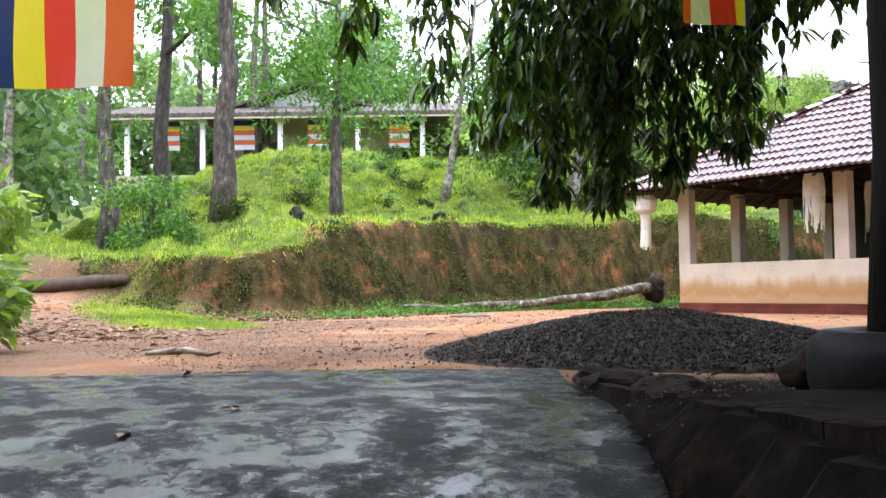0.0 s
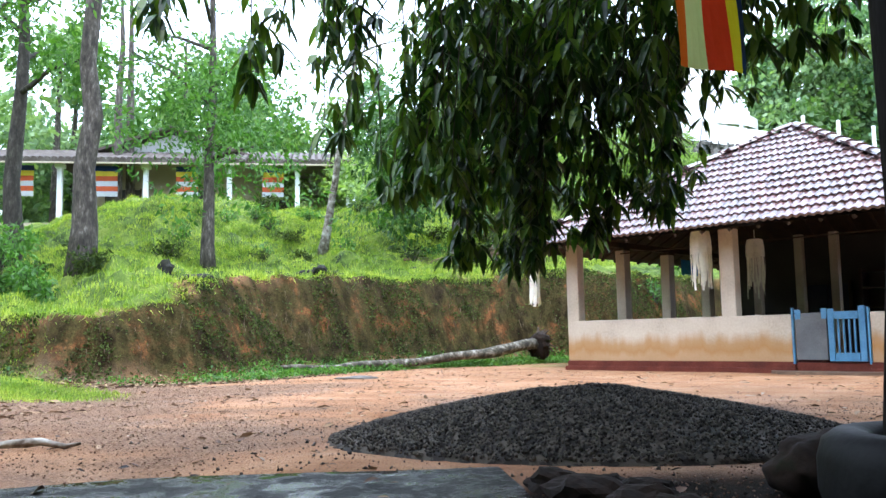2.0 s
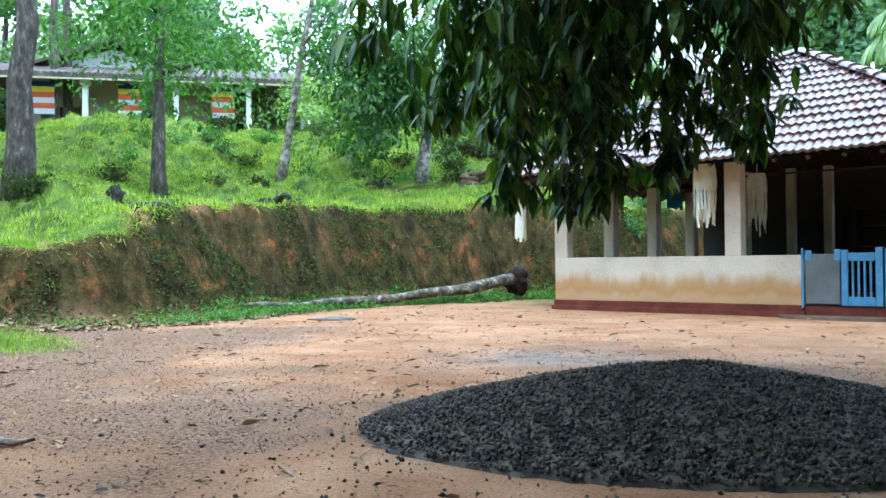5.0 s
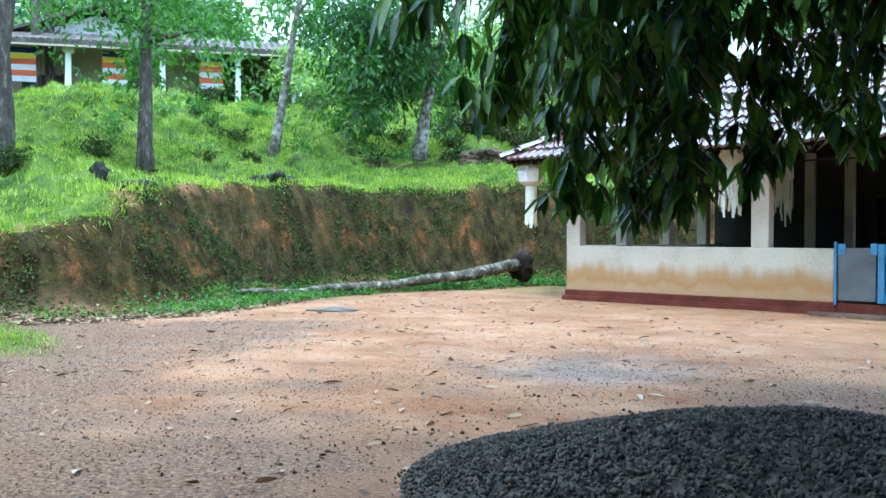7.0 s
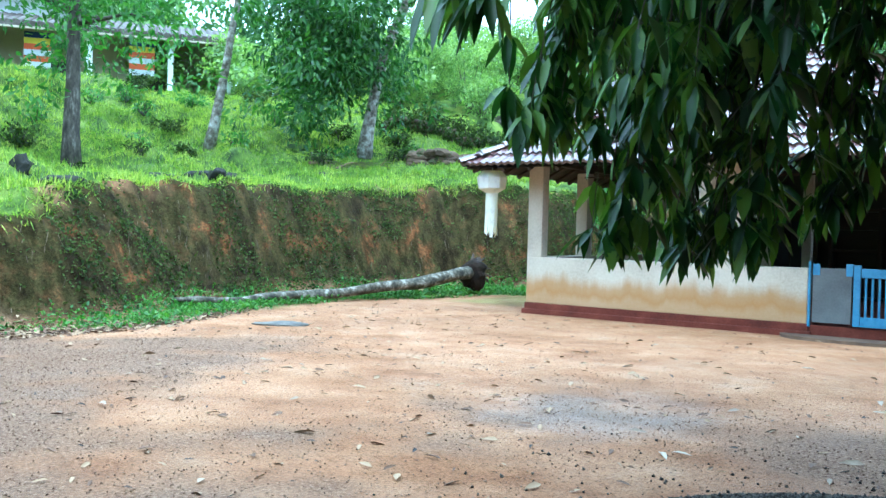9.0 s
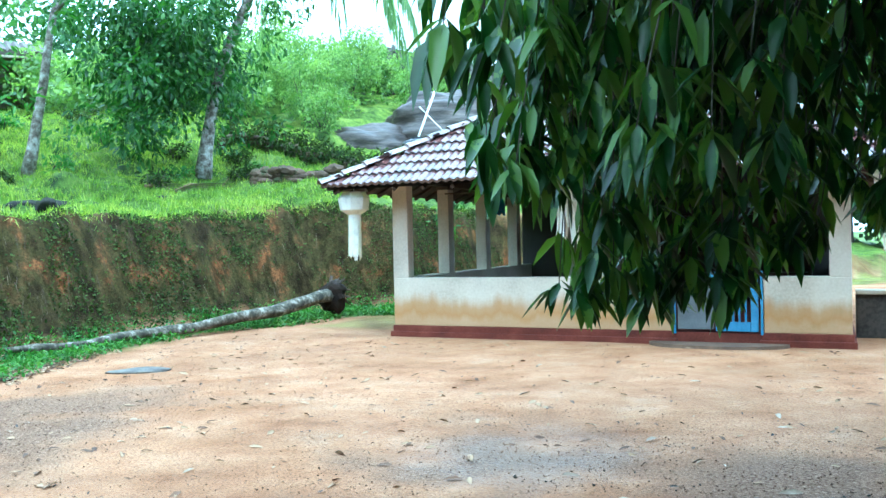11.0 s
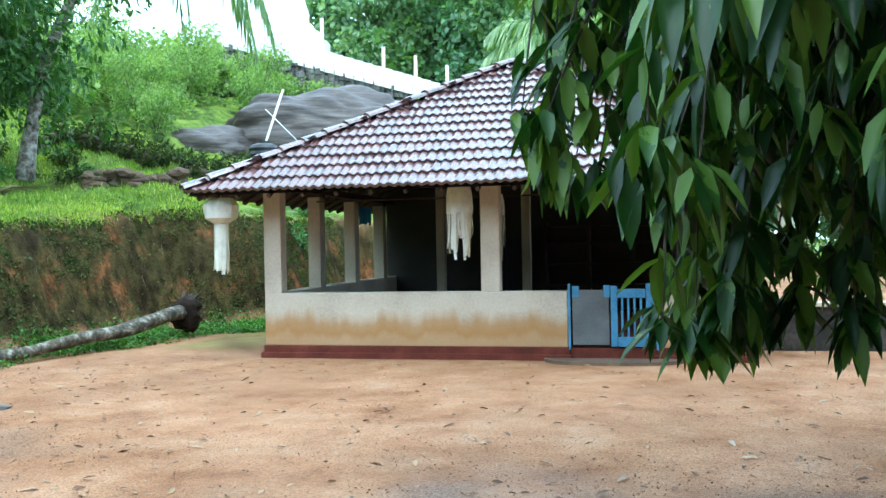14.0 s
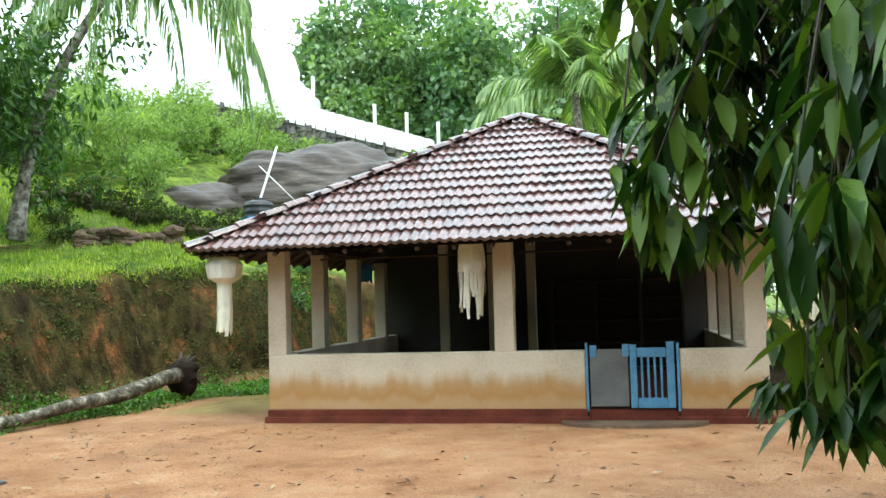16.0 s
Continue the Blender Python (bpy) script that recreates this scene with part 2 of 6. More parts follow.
M = {
    "ground": ground_material(),
    "wall": wall_material(),
    "red": material("red_oxide_cement", [(.06, .015, .01), (.115, .028, .018), (.17, .05, .032)], 3, .8, .15, spec=.2),
    "tile": material("weathered_clay_tile", [(.022, .018, .02), (.05, .032, .032), (.08, .042, .039), (.12, .05, .043)], 9, .27, .12, 60, island=.3, spec=1.0, obj_random=.3),
    "darkwood": material("smoked_timber", [(.02, .014, .01), (.05, .032, .02), (.08, .055, .035)], 6, .8, .3, 50, stretch=(1, 1, .2)),
    "blue": material("blue_gate_paint", [(.045, .15, .28), (.075, .225, .39), (.11, .28, .44)], 5, .5, .12),
    "greygate": material("grey_gate_board", [(.07, .077, .08), (.11, .118, .12), (.15, .157, .157)], 3, .6, .1),
    "cloth": material("white_cloth", [(.55, .53, .48), (.74, .72, .66), (.8, .78, .73)], 6, .9, .15, transl=.15),
    "concrete": wet_concrete(),
    # rubble and kerb: tree shade is painted into these near-black colours
    "rubble": material("shade_dark_mossy_laterite", [(.004, .003, .0025), (.01, .007, .005), (.02, .012, .008), (.009, .011, .005)], 4, .9, .6, 30, spec=.2),
    "kerb": material("shade_dark_laterite_brick", [(.003, .002, .0015), (.008, .0045, .003), (.016, .009, .006), (.022, .018, .014)], 5, .9, .9, 28, spec=.1),
    "gravel": material("crushed_granite", [(.009, .0075, .006), (.027, .0225, .018), (.085, .073, .058)], 12, .7, .3, 60, island=.55, spec=.2),
    "bark": material("grey_brown_bark", [(.016, .012, .009), (.045, .036, .027), (.095, .08, .064), (.22, .2, .17)], 11, .9, 1, 34, stretch=(1, 1, .35)),
    "palebark": material("lichen_pale_bark", [(.05, .04, .028), (.14, .115, .09), (.27, .25, .21), (.44, .43, .39)], 7, .9, .9, 25, wide=.28),
    "leaf": material("dark_glossy_leaf", [(.009, .027, .006), (.016, .046, .009), (.03, .078, .013), (.10, .17, .026)], 3, .4, .1, 20, island=.5, transl=.23, spec=.33),
    "leaf_tree": material("mid_green_leaf", [(.025, .075, .012), (.06, .15, .022), (.11, .23, .04)], 2, .5, .1, 20, island=.4, transl=.35),
    "creeper": material("dark_creeper_leaf", [(.014, .026, .006), (.036, .058, .013), (.075, .1, .026)], 1.5, .75, .1, 10, island=.5, transl=.2, spec=.15),
    # distance haze is painted in: the next two leaf colours are lightened
    "leaf_far": material("hazed_forest_leaf", [(.075, .135, .062), (.145, .235, .105), (.25, .35, .17)], .25, .6, .1, 10, island=.4, transl=.3),
    "leaf_deep": material("hazed_deep_forest_leaf", [(.045, .1, .05), (.085, .17, .08), (.14, .24, .11)], .25, .6, .1, 10, island=.4, transl=.3),
    "weed": material("bank_weed_blade", [(.025, .065, .01), (.06, .13, .018), (.11, .19, .03)], .8, .6, .05, 10, island=.4, transl=.3),
    "root": material("dry_root_fibre", [(.03, .018, .01), (.08, .05, .028), (.15, .11, .065)], 3, .9, .2, 20, island=.5),
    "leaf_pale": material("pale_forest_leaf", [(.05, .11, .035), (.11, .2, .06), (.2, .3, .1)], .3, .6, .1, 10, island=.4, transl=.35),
    "leaf_mid": material("mango_green_leaf", [(.015, .05, .008), (.035, .095, .014), (.075, .16, .025)], 2, .45, .1, 20, island=.4, transl=.3),
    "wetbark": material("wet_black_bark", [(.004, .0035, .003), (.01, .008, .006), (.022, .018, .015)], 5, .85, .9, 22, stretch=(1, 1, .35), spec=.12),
    # mould stain, darkened further with the shadow that lies on the wall
    "mould": material("shade_dark_mouldy_cement", [(.008, .008, .007), (.022, .021, .019), (.08, .07, .06)], 1.6, .8, .3, 20, wide=.25),
    "navy": material("dark_blue_door_paint", [(.008, .012, .03), (.015, .022, .05)], 3, .6, .1),
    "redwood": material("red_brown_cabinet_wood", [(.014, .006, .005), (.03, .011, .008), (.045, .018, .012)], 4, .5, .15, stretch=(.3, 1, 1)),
    "sand": material("muddy_cement", [(.05, .032, .022), (.11, .07, .045), (.19, .125, .08)], 3, .8, .3),
    # shrub green lightened and dulled for the haze over the hillside
    "leaf_bright": material("lime_green_shrub", [(.075, .13, .035), (.155, .24, .07), (.27, .36, .12)], 1.2, .55, .1, 10, island=.4, transl=.4),
    "grass": material("grass_blade", [(.055, .1, .012), (.14, .22, .026), (.25, .33, .045), (.37, .41, .08)], .9, .6, .05, 10, island=.4, transl=.4),
    "litter": material("dry_leaf_litter", [(.05, .025, .013), (.16, .085, .045), (.34, .23, .13)], 3, .8, .1, 20, island=.6),
    "paleleaf": material("fallen_pale_leaf", [(.17, .115, .07), (.29, .21, .135), (.42, .34, .24)], 3, .7, .1, 20, island=.4),
    "rock": material("wet_gneiss", [(.012, .009, .008), (.04, .031, .026), (.075, .06, .05), (.14, .118, .1)], 1.8, .6, 1, 9, stretch=(.8, .8, 7), spec=.3),
    "stone": material("dark_field_stone", [(.035, .032, .028), (.09, .08, .07), (.16, .145, .12)], 4, .8, .6, 25, obj_random=.3),
    "rubblestone": material("weathered_rubble", [(.03, .03, .025), (.08, .077, .065), (.14, .13, .11), (.2, .19, .165)], 3, .9, .7, 25, obj_random=.3),
    "white": material("white_limewash", [(.7, .7, .68), (.8, .8, .79), (.82, .82, .81)], 1, .8, .05),
    # black rubber, taken darker still to include the canopy's shade
    "rubber": material("shade_black_tyre_rubber", [(.005, .005, .005), (.010, .010, .010), (.02, .02, .02)], 6, .6, .15, spec=.12),
    "orange": material("orange_flag_cloth", [(.5, .085, .025), (.56, .11, .03)], 4, .8, .05, transl=.3),
    "fred": material("red_flag_cloth", [(.55, .035, .03), (.62, .05, .04)], 4, .8, .05, transl=.3),
    "fwhite": material("white_flag_cloth", [(.5, .51, .56), (.56, .57, .62)], 4, .8, .05, transl=.3),
    "fyellow": material("yellow_flag_cloth", [(.6, .47, .03), (.66, .53, .05)], 4, .8, .05, transl=.3),
    "fblue": material("blue_flag_cloth", [(.01, .02, .12), (.015, .03, .16)], 4, .8, .05, transl=.3),
    "beige": material("beige_house_wall", [(.27, .23, .16), (.36, .31, .22), (.42, .37, .28)], .8, .85, .1),
    # interior shade is put into this base colour, also behind the windows
    "dark": material("shade_dark_interior", [(.03, .028, .026), (.06, .056, .05)], 2, .8, .1),
    "sheet": material("grey_corrugated_sheet", [(.05, .04, .033), (.10, .08, .068), (.18, .16, .14)], 2, .7, .2, spec=.3),
    "tank": material("black_tank_plastic", [(.015, .017, .02), (.03, .034, .04)], 3, .4, .05),
    "bluepl": material("blue_plastic", [(.02, .12, .5), (.04, .2, .65)], 3, .5, .1, transl=.2),
    "pvc": material("grey_pvc_pipe", [(.55, .55, .53), (.7, .7, .68)], 3, .5, .05),
    "frond": material("palm_frond", [(.075, .14, .05), (.16, .25, .09), (.32, .41, .2)], 1.5, .36, .1, 20, island=.4, transl=.35),
    "dryfrond": material("dry_brown_frond", [(.12, .07, .035), (.24, .16, .085)], 3, .8, .2),
    "oldlog": material("lichen_mottled_log", [(.018, .016, .01), (.05, .045, .028), (.12, .105, .075), (.32, .3, .25)], 9, .95, 1, 30, wide=.3),
    "grit": material("brown_grit", [(.06, .034, .022), (.15, .088, .056), (.29, .19, .13)], 12, .9, .2, 60, island=.5, spec=.15),
    "mossy": material("dark_mossy_stump_and_shaded_hollow", [(.006, .006, .004), (.016, .015, .009), (.03, .038, .012)], 7, .95, .8, 30),
    "palewall": material("pale_grey_gable_plaster", [(.36, .36, .34), (.46, .46, .44), (.52, .52, .5)], 1.2, .85, .1),
    "oldtile": material("brown_weathered_roof", [(.04, .03, .024), (.08, .058, .045), (.13, .1, .08)], 2, .8, .3, 30),
    "darkbits": material("rotted_leaf", [(.008, .005, .004), (.02, .013, .01), (.045, .03, .022)], 3, .7, .2, 20, island=.5),
    "ledge": material("earthy_laterite_stone", [(.03, .02, .012), (.075, .048, .028), (.14, .09, .055), (.06, .065, .025)], 5, .9, .7, 25, obj_random=.3),
    "darkbark": material("dark_damp_bark", [(.01, .008, .006), (.03, .024, .018), (.06, .05, .04), (.11, .1, .085)], 9, .9, 1, 30, stretch=(1, 1, .4)),
    "drygrey": material("dry_grey_frond", [(.13, .11, .08), (.24, .21, .16), (.36, .33, .27)], 3, .8, .2, island=.4),
}


# ---------- builders ----------
def mesh_of(name, verts, faces, mat, smooth=False):
    me = bpy.data.meshes.new(name)
    me.from_pydata([tuple(map(float, v)) for v in verts] if not isinstance(verts, np.ndarray) else verts.tolist(), [], faces.tolist() if isinstance(faces, np.ndarray) else faces)
    me.materials.append(mat)
    if smooth:
        me.shade_smooth()
    me.update()
    return me


def thing(name, label, category, at=(0, 0, 0), group="", kind=""):
    ob = new(name)
    ob.location = at
    ob.empty_display_size = .1
    return tagged(ob, label, category, group, kind)


def part(name, bm, mat, parent=None, label="", smooth=False):
    """One mesh object from a bmesh, in world coordinates, under a thing or a part."""
    me = bpy.data.meshes.new(name)
    bm.to_mesh(me)
    bm.free()
    me.materials.append(mat)
    if smooth:
        me.shade_smooth()
    return put(name, me, parent, label)


def put(name, me, parent=None, label=""):
    ob = new(name, me)
    if parent is not None:
        origin = Vector(parent.location)
        top_ob = parent.parent
        while top_ob is not None:
            origin = origin + Vector(top_ob.location)
            top_ob = top_ob.parent
        ob.parent = parent
        ob.location = -origin
    return tagged(ob, label)


def box(x0, x1, y0, y1, z0, z1, bevel=.01, bm=None):
    b = bm or bmesh.new()
    vs = bmesh.ops.create_cube(b, size=1, matrix=Matrix.Translation(((x0 + x1) / 2, (y0 + y1) / 2, (z0 + z1) / 2)) @ Matrix.Diagonal((x1 - x0, y1 - y0, z1 - z0, 1)))["verts"]
    if bevel:
        es = list({e for v in vs for e in v.link_edges})
        bmesh.ops.bevel(b, geom=es, offset=bevel, segments=2, affect="EDGES", profile=.5)
    return b


def tube(points, radii, sides=10, bm=None, wob=0.0, seed=0, cap=True):
    """A tapered, bent limb through points."""
    b = bm or bmesh.new()
    rnd = random.Random(seed)
    pts = [Vector(q) for q in points]
    rings = []
    for i, q in enumerate(pts):
        d = (pts[min(i + 1, len(pts) - 1)] - pts[max(i - 1, 0)]).normalized()
        side = d.cross(Vector((.31, .87, .39))).normalized()
        up = d.cross(side)
        rings.append([b.verts.new(q + (side * math.cos(a) + up * math.sin(a)) * radii[i] * (1 + wob * (rnd.random() - .5)))
                      for a in [2 * math.pi * j / sides for j in range(sides)]])
    for r0, r1 in zip(rings, rings[1:]):
        for j in range(sides):
            b.faces.new((r0[j], r0[(j + 1) % sides], r1[(j + 1) % sides], r1[j]))
    if cap:
        b.faces.new(rings[0][::-1])
        b.faces.new(rings[-1])
    return b


def bend(a, b, n=6, sag=0.0, wob=0.0, seed=0):
    rnd = random.Random(seed)
    a, b = Vector(a), Vector(b)
    out = []
    for i in range(n + 1):
        t = i / n
        q = a.lerp(b, t) + Vector((0, 0, -sag * 4 * t * (1 - t)))
        if 0 < i < n and wob:
            q += Vector((rnd.uniform(-wob, wob), rnd.uniform(-wob, wob), rnd.uniform(-wob, wob)))
        out.append(q)
    return out


def leaf_arrays(base, direction, normal, length, width, fold=.15, droop=.12):
    """Pointed leaves, six triangles each, folded along the midrib: vertices and faces for arrays of leaves."""
    n = len(base)
    d = direction / np.linalg.norm(direction, axis=1, keepdims=True)
    s = np.cross(d, normal)
    s /= np.linalg.norm(s, axis=1, keepdims=True) + 1e-9
    u = np.cross(s, d)
    L, W = length[:, None], width[:, None]
    v = np.empty((n, 7, 3))
    v[:, 0] = base
    v[:, 1] = base + d * L * .3 + s * W * .46 + u * W * fold
    v[:, 2] = base + d * L * .33 - u * L * droop * .1
    v[:, 3] = base + d * L * .3 - s * W * .46 + u * W * fold
    v[:, 4] = base + d * L * .66 + s * W * .38 + u * (W * fold - L * droop * .5)
    v[:, 5] = base + d * L * .66 - s * W * .38 + u * (W * fold - L * droop * .5)
    v[:, 6] = base + d * L - u * L * droop
    f = np.array([[0, 1, 2], [0, 2, 3], [1, 4, 2], [2, 5, 3], [4, 6, 2], [2, 6, 5]])
    return v.reshape(-1, 3), (np.arange(n)[:, None, None] * 7 + f).reshape(-1, 3)


def quick_mesh(name, verts, faces, mat, smooth=False):
    me = bpy.data.meshes.new(name)
    nv, nf, w = len(verts), len(faces), faces.shape[1]
    me.vertices.add(nv)
    me.vertices.foreach_set("co", np.asarray(verts, np.float32).ravel())
    me.loops.add(nf * w)
    me.loops.foreach_set("vertex_index", np.asarray(faces, np.int32).ravel())
    me.polygons.add(nf)
    me.polygons.foreach_set("loop_start", np.arange(0, nf * w, w, dtype=np.int32))
    me.polygons.foreach_set("loop_total", np.full(nf, w, dtype=np.int32))
    me.materials.append(mat)
    me.update(calc_edges=True)
    if smooth:
        me.shade_smooth()
    return me


def crown_mesh(name, clumps, per, length, mat, seed, flat=.6, hang=.35, simple=False):
    """A crown of leaf clumps: clumps are (x, y, z, radius)."""
    rng = np.random.default_rng(seed)
    bases, dirs = [], []
    for x, y, z, r in clumps:
        n = max(6, int(per * r * r))
        q = rng.normal(size=(n, 3))
        q /= np.linalg.norm(q, axis=1, keepdims=True)
        rad = r * rng.uniform(.25, 1.08, (n, 1)) ** .6
        bases.append(np.array([x, y, z]) + q * rad * [1, 1, flat])
        out = q * .6 + rng.normal(size=(n, 3)) * .6
        out[:, 2] -= hang
        dirs.append(out)
    base, d = np.concatenate(bases), np.concatenate(dirs)
    n = len(base)
    L = length * rng.uniform(.6, 1.3, n)
    nor = rng.normal(size=(n, 3)) + [0, 0, 1.0]
    if simple:
        d /= np.linalg.norm(d, axis=1, keepdims=True)
        s = np.cross(d, nor)
        s *= (L * rng.uniform(.25, .4, n) / (np.linalg.norm(s, axis=1) + 1e-9))[:, None]
        e = d * L[:, None]
        v = np.stack([base, base + e * .5 + s, base + e, base + e * .5 - s], 1).reshape(-1, 3)
        return quick_mesh(name, v, np.arange(4 * n).reshape(n, 4), mat)
    v, f = leaf_arrays(base, d, nor, L, L * rng.uniform(.3, .45, n))
    return quick_mesh(name, v, f, mat)


def wet(m, coat=.7, rough=.15):
    q = m.node_tree.nodes["Principled BSDF"]
    q.inputs["Coat Weight"].default_value, q.inputs["Coat Roughness"].default_value = coat, rough


wet(M["tile"], .45, .28)
wet(M["rock"], .2, .35)


def ground_z(x, y):
    return float(height(x, y))

# ---------- terrain heights ----------
FOOT = [(-60, -13.5, .5), (-14, -10.6, .5), (-7, -9.4, .6), (-4.2, -8.6, .9), (-2.9, -7.3, 1.0), (-2.7, -5.6, 1.4),
        (-3.6, -3.2, 1.85), (-3.9, -1, 1.95), (-3.9, 2, 1.95), (-3.3, 3.7, 1.9), (-1.7, 4.8, 1.8), (-1.4, 7, 1.7),
        (-1.2, 8.6, 1.7), (1.5, 10.4, 1.3), (5, 13, .9), (8, 20, .6), (9, 40, .5), (9, 300, .5)]


def vnoise(x, y, seed=0):
    """Smooth value noise in 0..1 for arrays."""
    xi, yi = np.floor(x), np.floor(y)
    fx, fy = x - xi, y - yi
    fx, fy = fx * fx * (3 - 2 * fx), fy * fy * (3 - 2 * fy)

    def h(a, b):
        v = np.sin(a * 127.1 + b * 311.7 + seed * 74.7) * 43758.5453
        return v - np.floor(v)
    return (h(xi, yi) * (1 - fx) + h(xi + 1, yi) * fx) * (1 - fy) + (h(xi, yi + 1) * (1 - fx) + h(xi + 1, yi + 1) * fx) * fy


def fbm(x, y, seed=0, octaves=4):
    total, amp, norm = 0, 1.0, 0
    for k in range(octaves):
        total = total + amp * vnoise(x * 2 ** k + 17 * k, y * 2 ** k - 9 * k, seed + k)
        norm += amp
        amp *= .5
    return total / norm


def foot_side(x, y):
    """Distance uphill (+) or out in the yard (-) of the bank's foot, and the bank's height there."""
    best = np.full(np.shape(x), 1e9)
    side, high = np.zeros(np.shape(x)), np.zeros(np.shape(x))
    for (ax, ay, ah), (bx, by, bh) in zip(FOOT, FOOT[1:]):
        dx, dy = bx - ax, by - ay
        s = np.clip(((x - ax) * dx + (y - ay) * dy) / (dx * dx + dy * dy), 0, 1)
        d = np.hypot(x - ax - s * dx, y - ay - s * dy)
        left = dx * (y - ay) - dy * (x - ax)
        near = d < best
        best, side, high = np.where(near, d, best), np.where(near, np.sign(left), side), np.where(near, ah + s * (bh - ah), high)
    return best * side, high


def slab_d(x, y):
    return (x - 5.6) * .8 - (y + 10.75) * .6, (x - 5.6) * .6 + (y + 10.75) * .8


def ramp(x, y):
    """The drive sinks towards its lower end, near the trees by the start."""
    d, e = slab_d(x, y)
    drop = .045 * np.clip(d - 1.3, 0, 5) ** 2 + .25 * np.clip(d - 6.3, 0, 6)
    bed = np.clip((e - 1.45) / .12, 0, 1)
    return -drop * (1 - bed) + bed * np.clip((d - 1.35) * 1.2, 0, 1) * np.clip((7.5 - e) / 3, 0, 1) * .13


def height(x, y):
    x, y = np.asarray(x, float), np.asarray(y, float)
    wob = fbm(x * .9, y * .9, 3) - .5
    s, hb = foot_side(x, y)
    hb = hb + (1.95 - hb) * np.clip((s - 1) / 5, 0, 1)
    s = s + wob * np.clip(np.abs(s) * .6, .25, .9)
    yard = -.07 + .03 * (fbm(x * .5, y * .5, 5) - .5) + .085 * np.clip(-x - 1.5, 0, 40) * np.clip((-y - 6.5) / 2, 0, 1) + ramp(x, y)
    w = .55 * hb + .25
    face = np.clip(s / w, 0, 1)
    face = np.interp(face, [0, .3, .55, .85, 1], [0, .17, .55, .95, 1])
    up = np.clip(s - w, 0, 400)
    hill = .07 * np.clip(up, 0, 3.5) + (.31 + .16 * np.clip((-x - 12) / 5, 0, 1) * np.clip((5 - y) / 3, 0, 1)) * np.clip(up - 3.5, 0, 14) + .05 * np.clip(up - 17.5, 0, 300)
    hill = hill * np.clip((y + 14) / 5 + .2, .2, 1)
    north = (.2 * np.clip(y - 1.5, 0, 4) + .05 * np.clip(y - 5.5, 0, 30)) * np.clip(s / 3, 0, 1) * np.clip((6 - x) / 8, 0, 1)
    lumps = (fbm(x * .45, y * .45, 9) - .5) * .8 * np.clip(up / 2, 0, 1) + (np.abs(fbm(x * 1.1, y * 1.1, 11) - .5) * 2 - .25) * .5 * np.clip(up / 1.5, 0, 1)
    rough = ((fbm(x * 2.2, y * 2.2, 21, 5) - .5) * .5 + (fbm(x * 7, y * 7, 23, 2) - .5) * .12) * np.clip(face * 3, 0, 1) * np.clip((1.2 - face) * 3, 0, 1)
    high = yard + hb * face + hill + north
    cap = 5.5 + .35 * np.clip((-x - 12) / 5, 0, 1) * np.clip((5 - y) / 3, 0, 1) + .32 * np.clip(y - 9, 0, 18)
    high = np.where(high > cap - 1, cap - np.exp(-(high - cap + 1)), high)
    return high + lumps + rough


# ---------- ground: one sheet to the horizon ----------
def axis_steps(lo, hi, fine, far):
    mid = np.arange(lo, hi, fine)
    out = [hi]
    step = fine
    while out[-1] < far:
        step *= 1.16
        out.append(out[-1] + step)
    back = [lo]
    step = fine
    while back[-1] > -far:
        step *= 1.16
        back.append(back[-1] - step)
    return np.concatenate([np.array(back[:0:-1]), mid, np.array(out)])


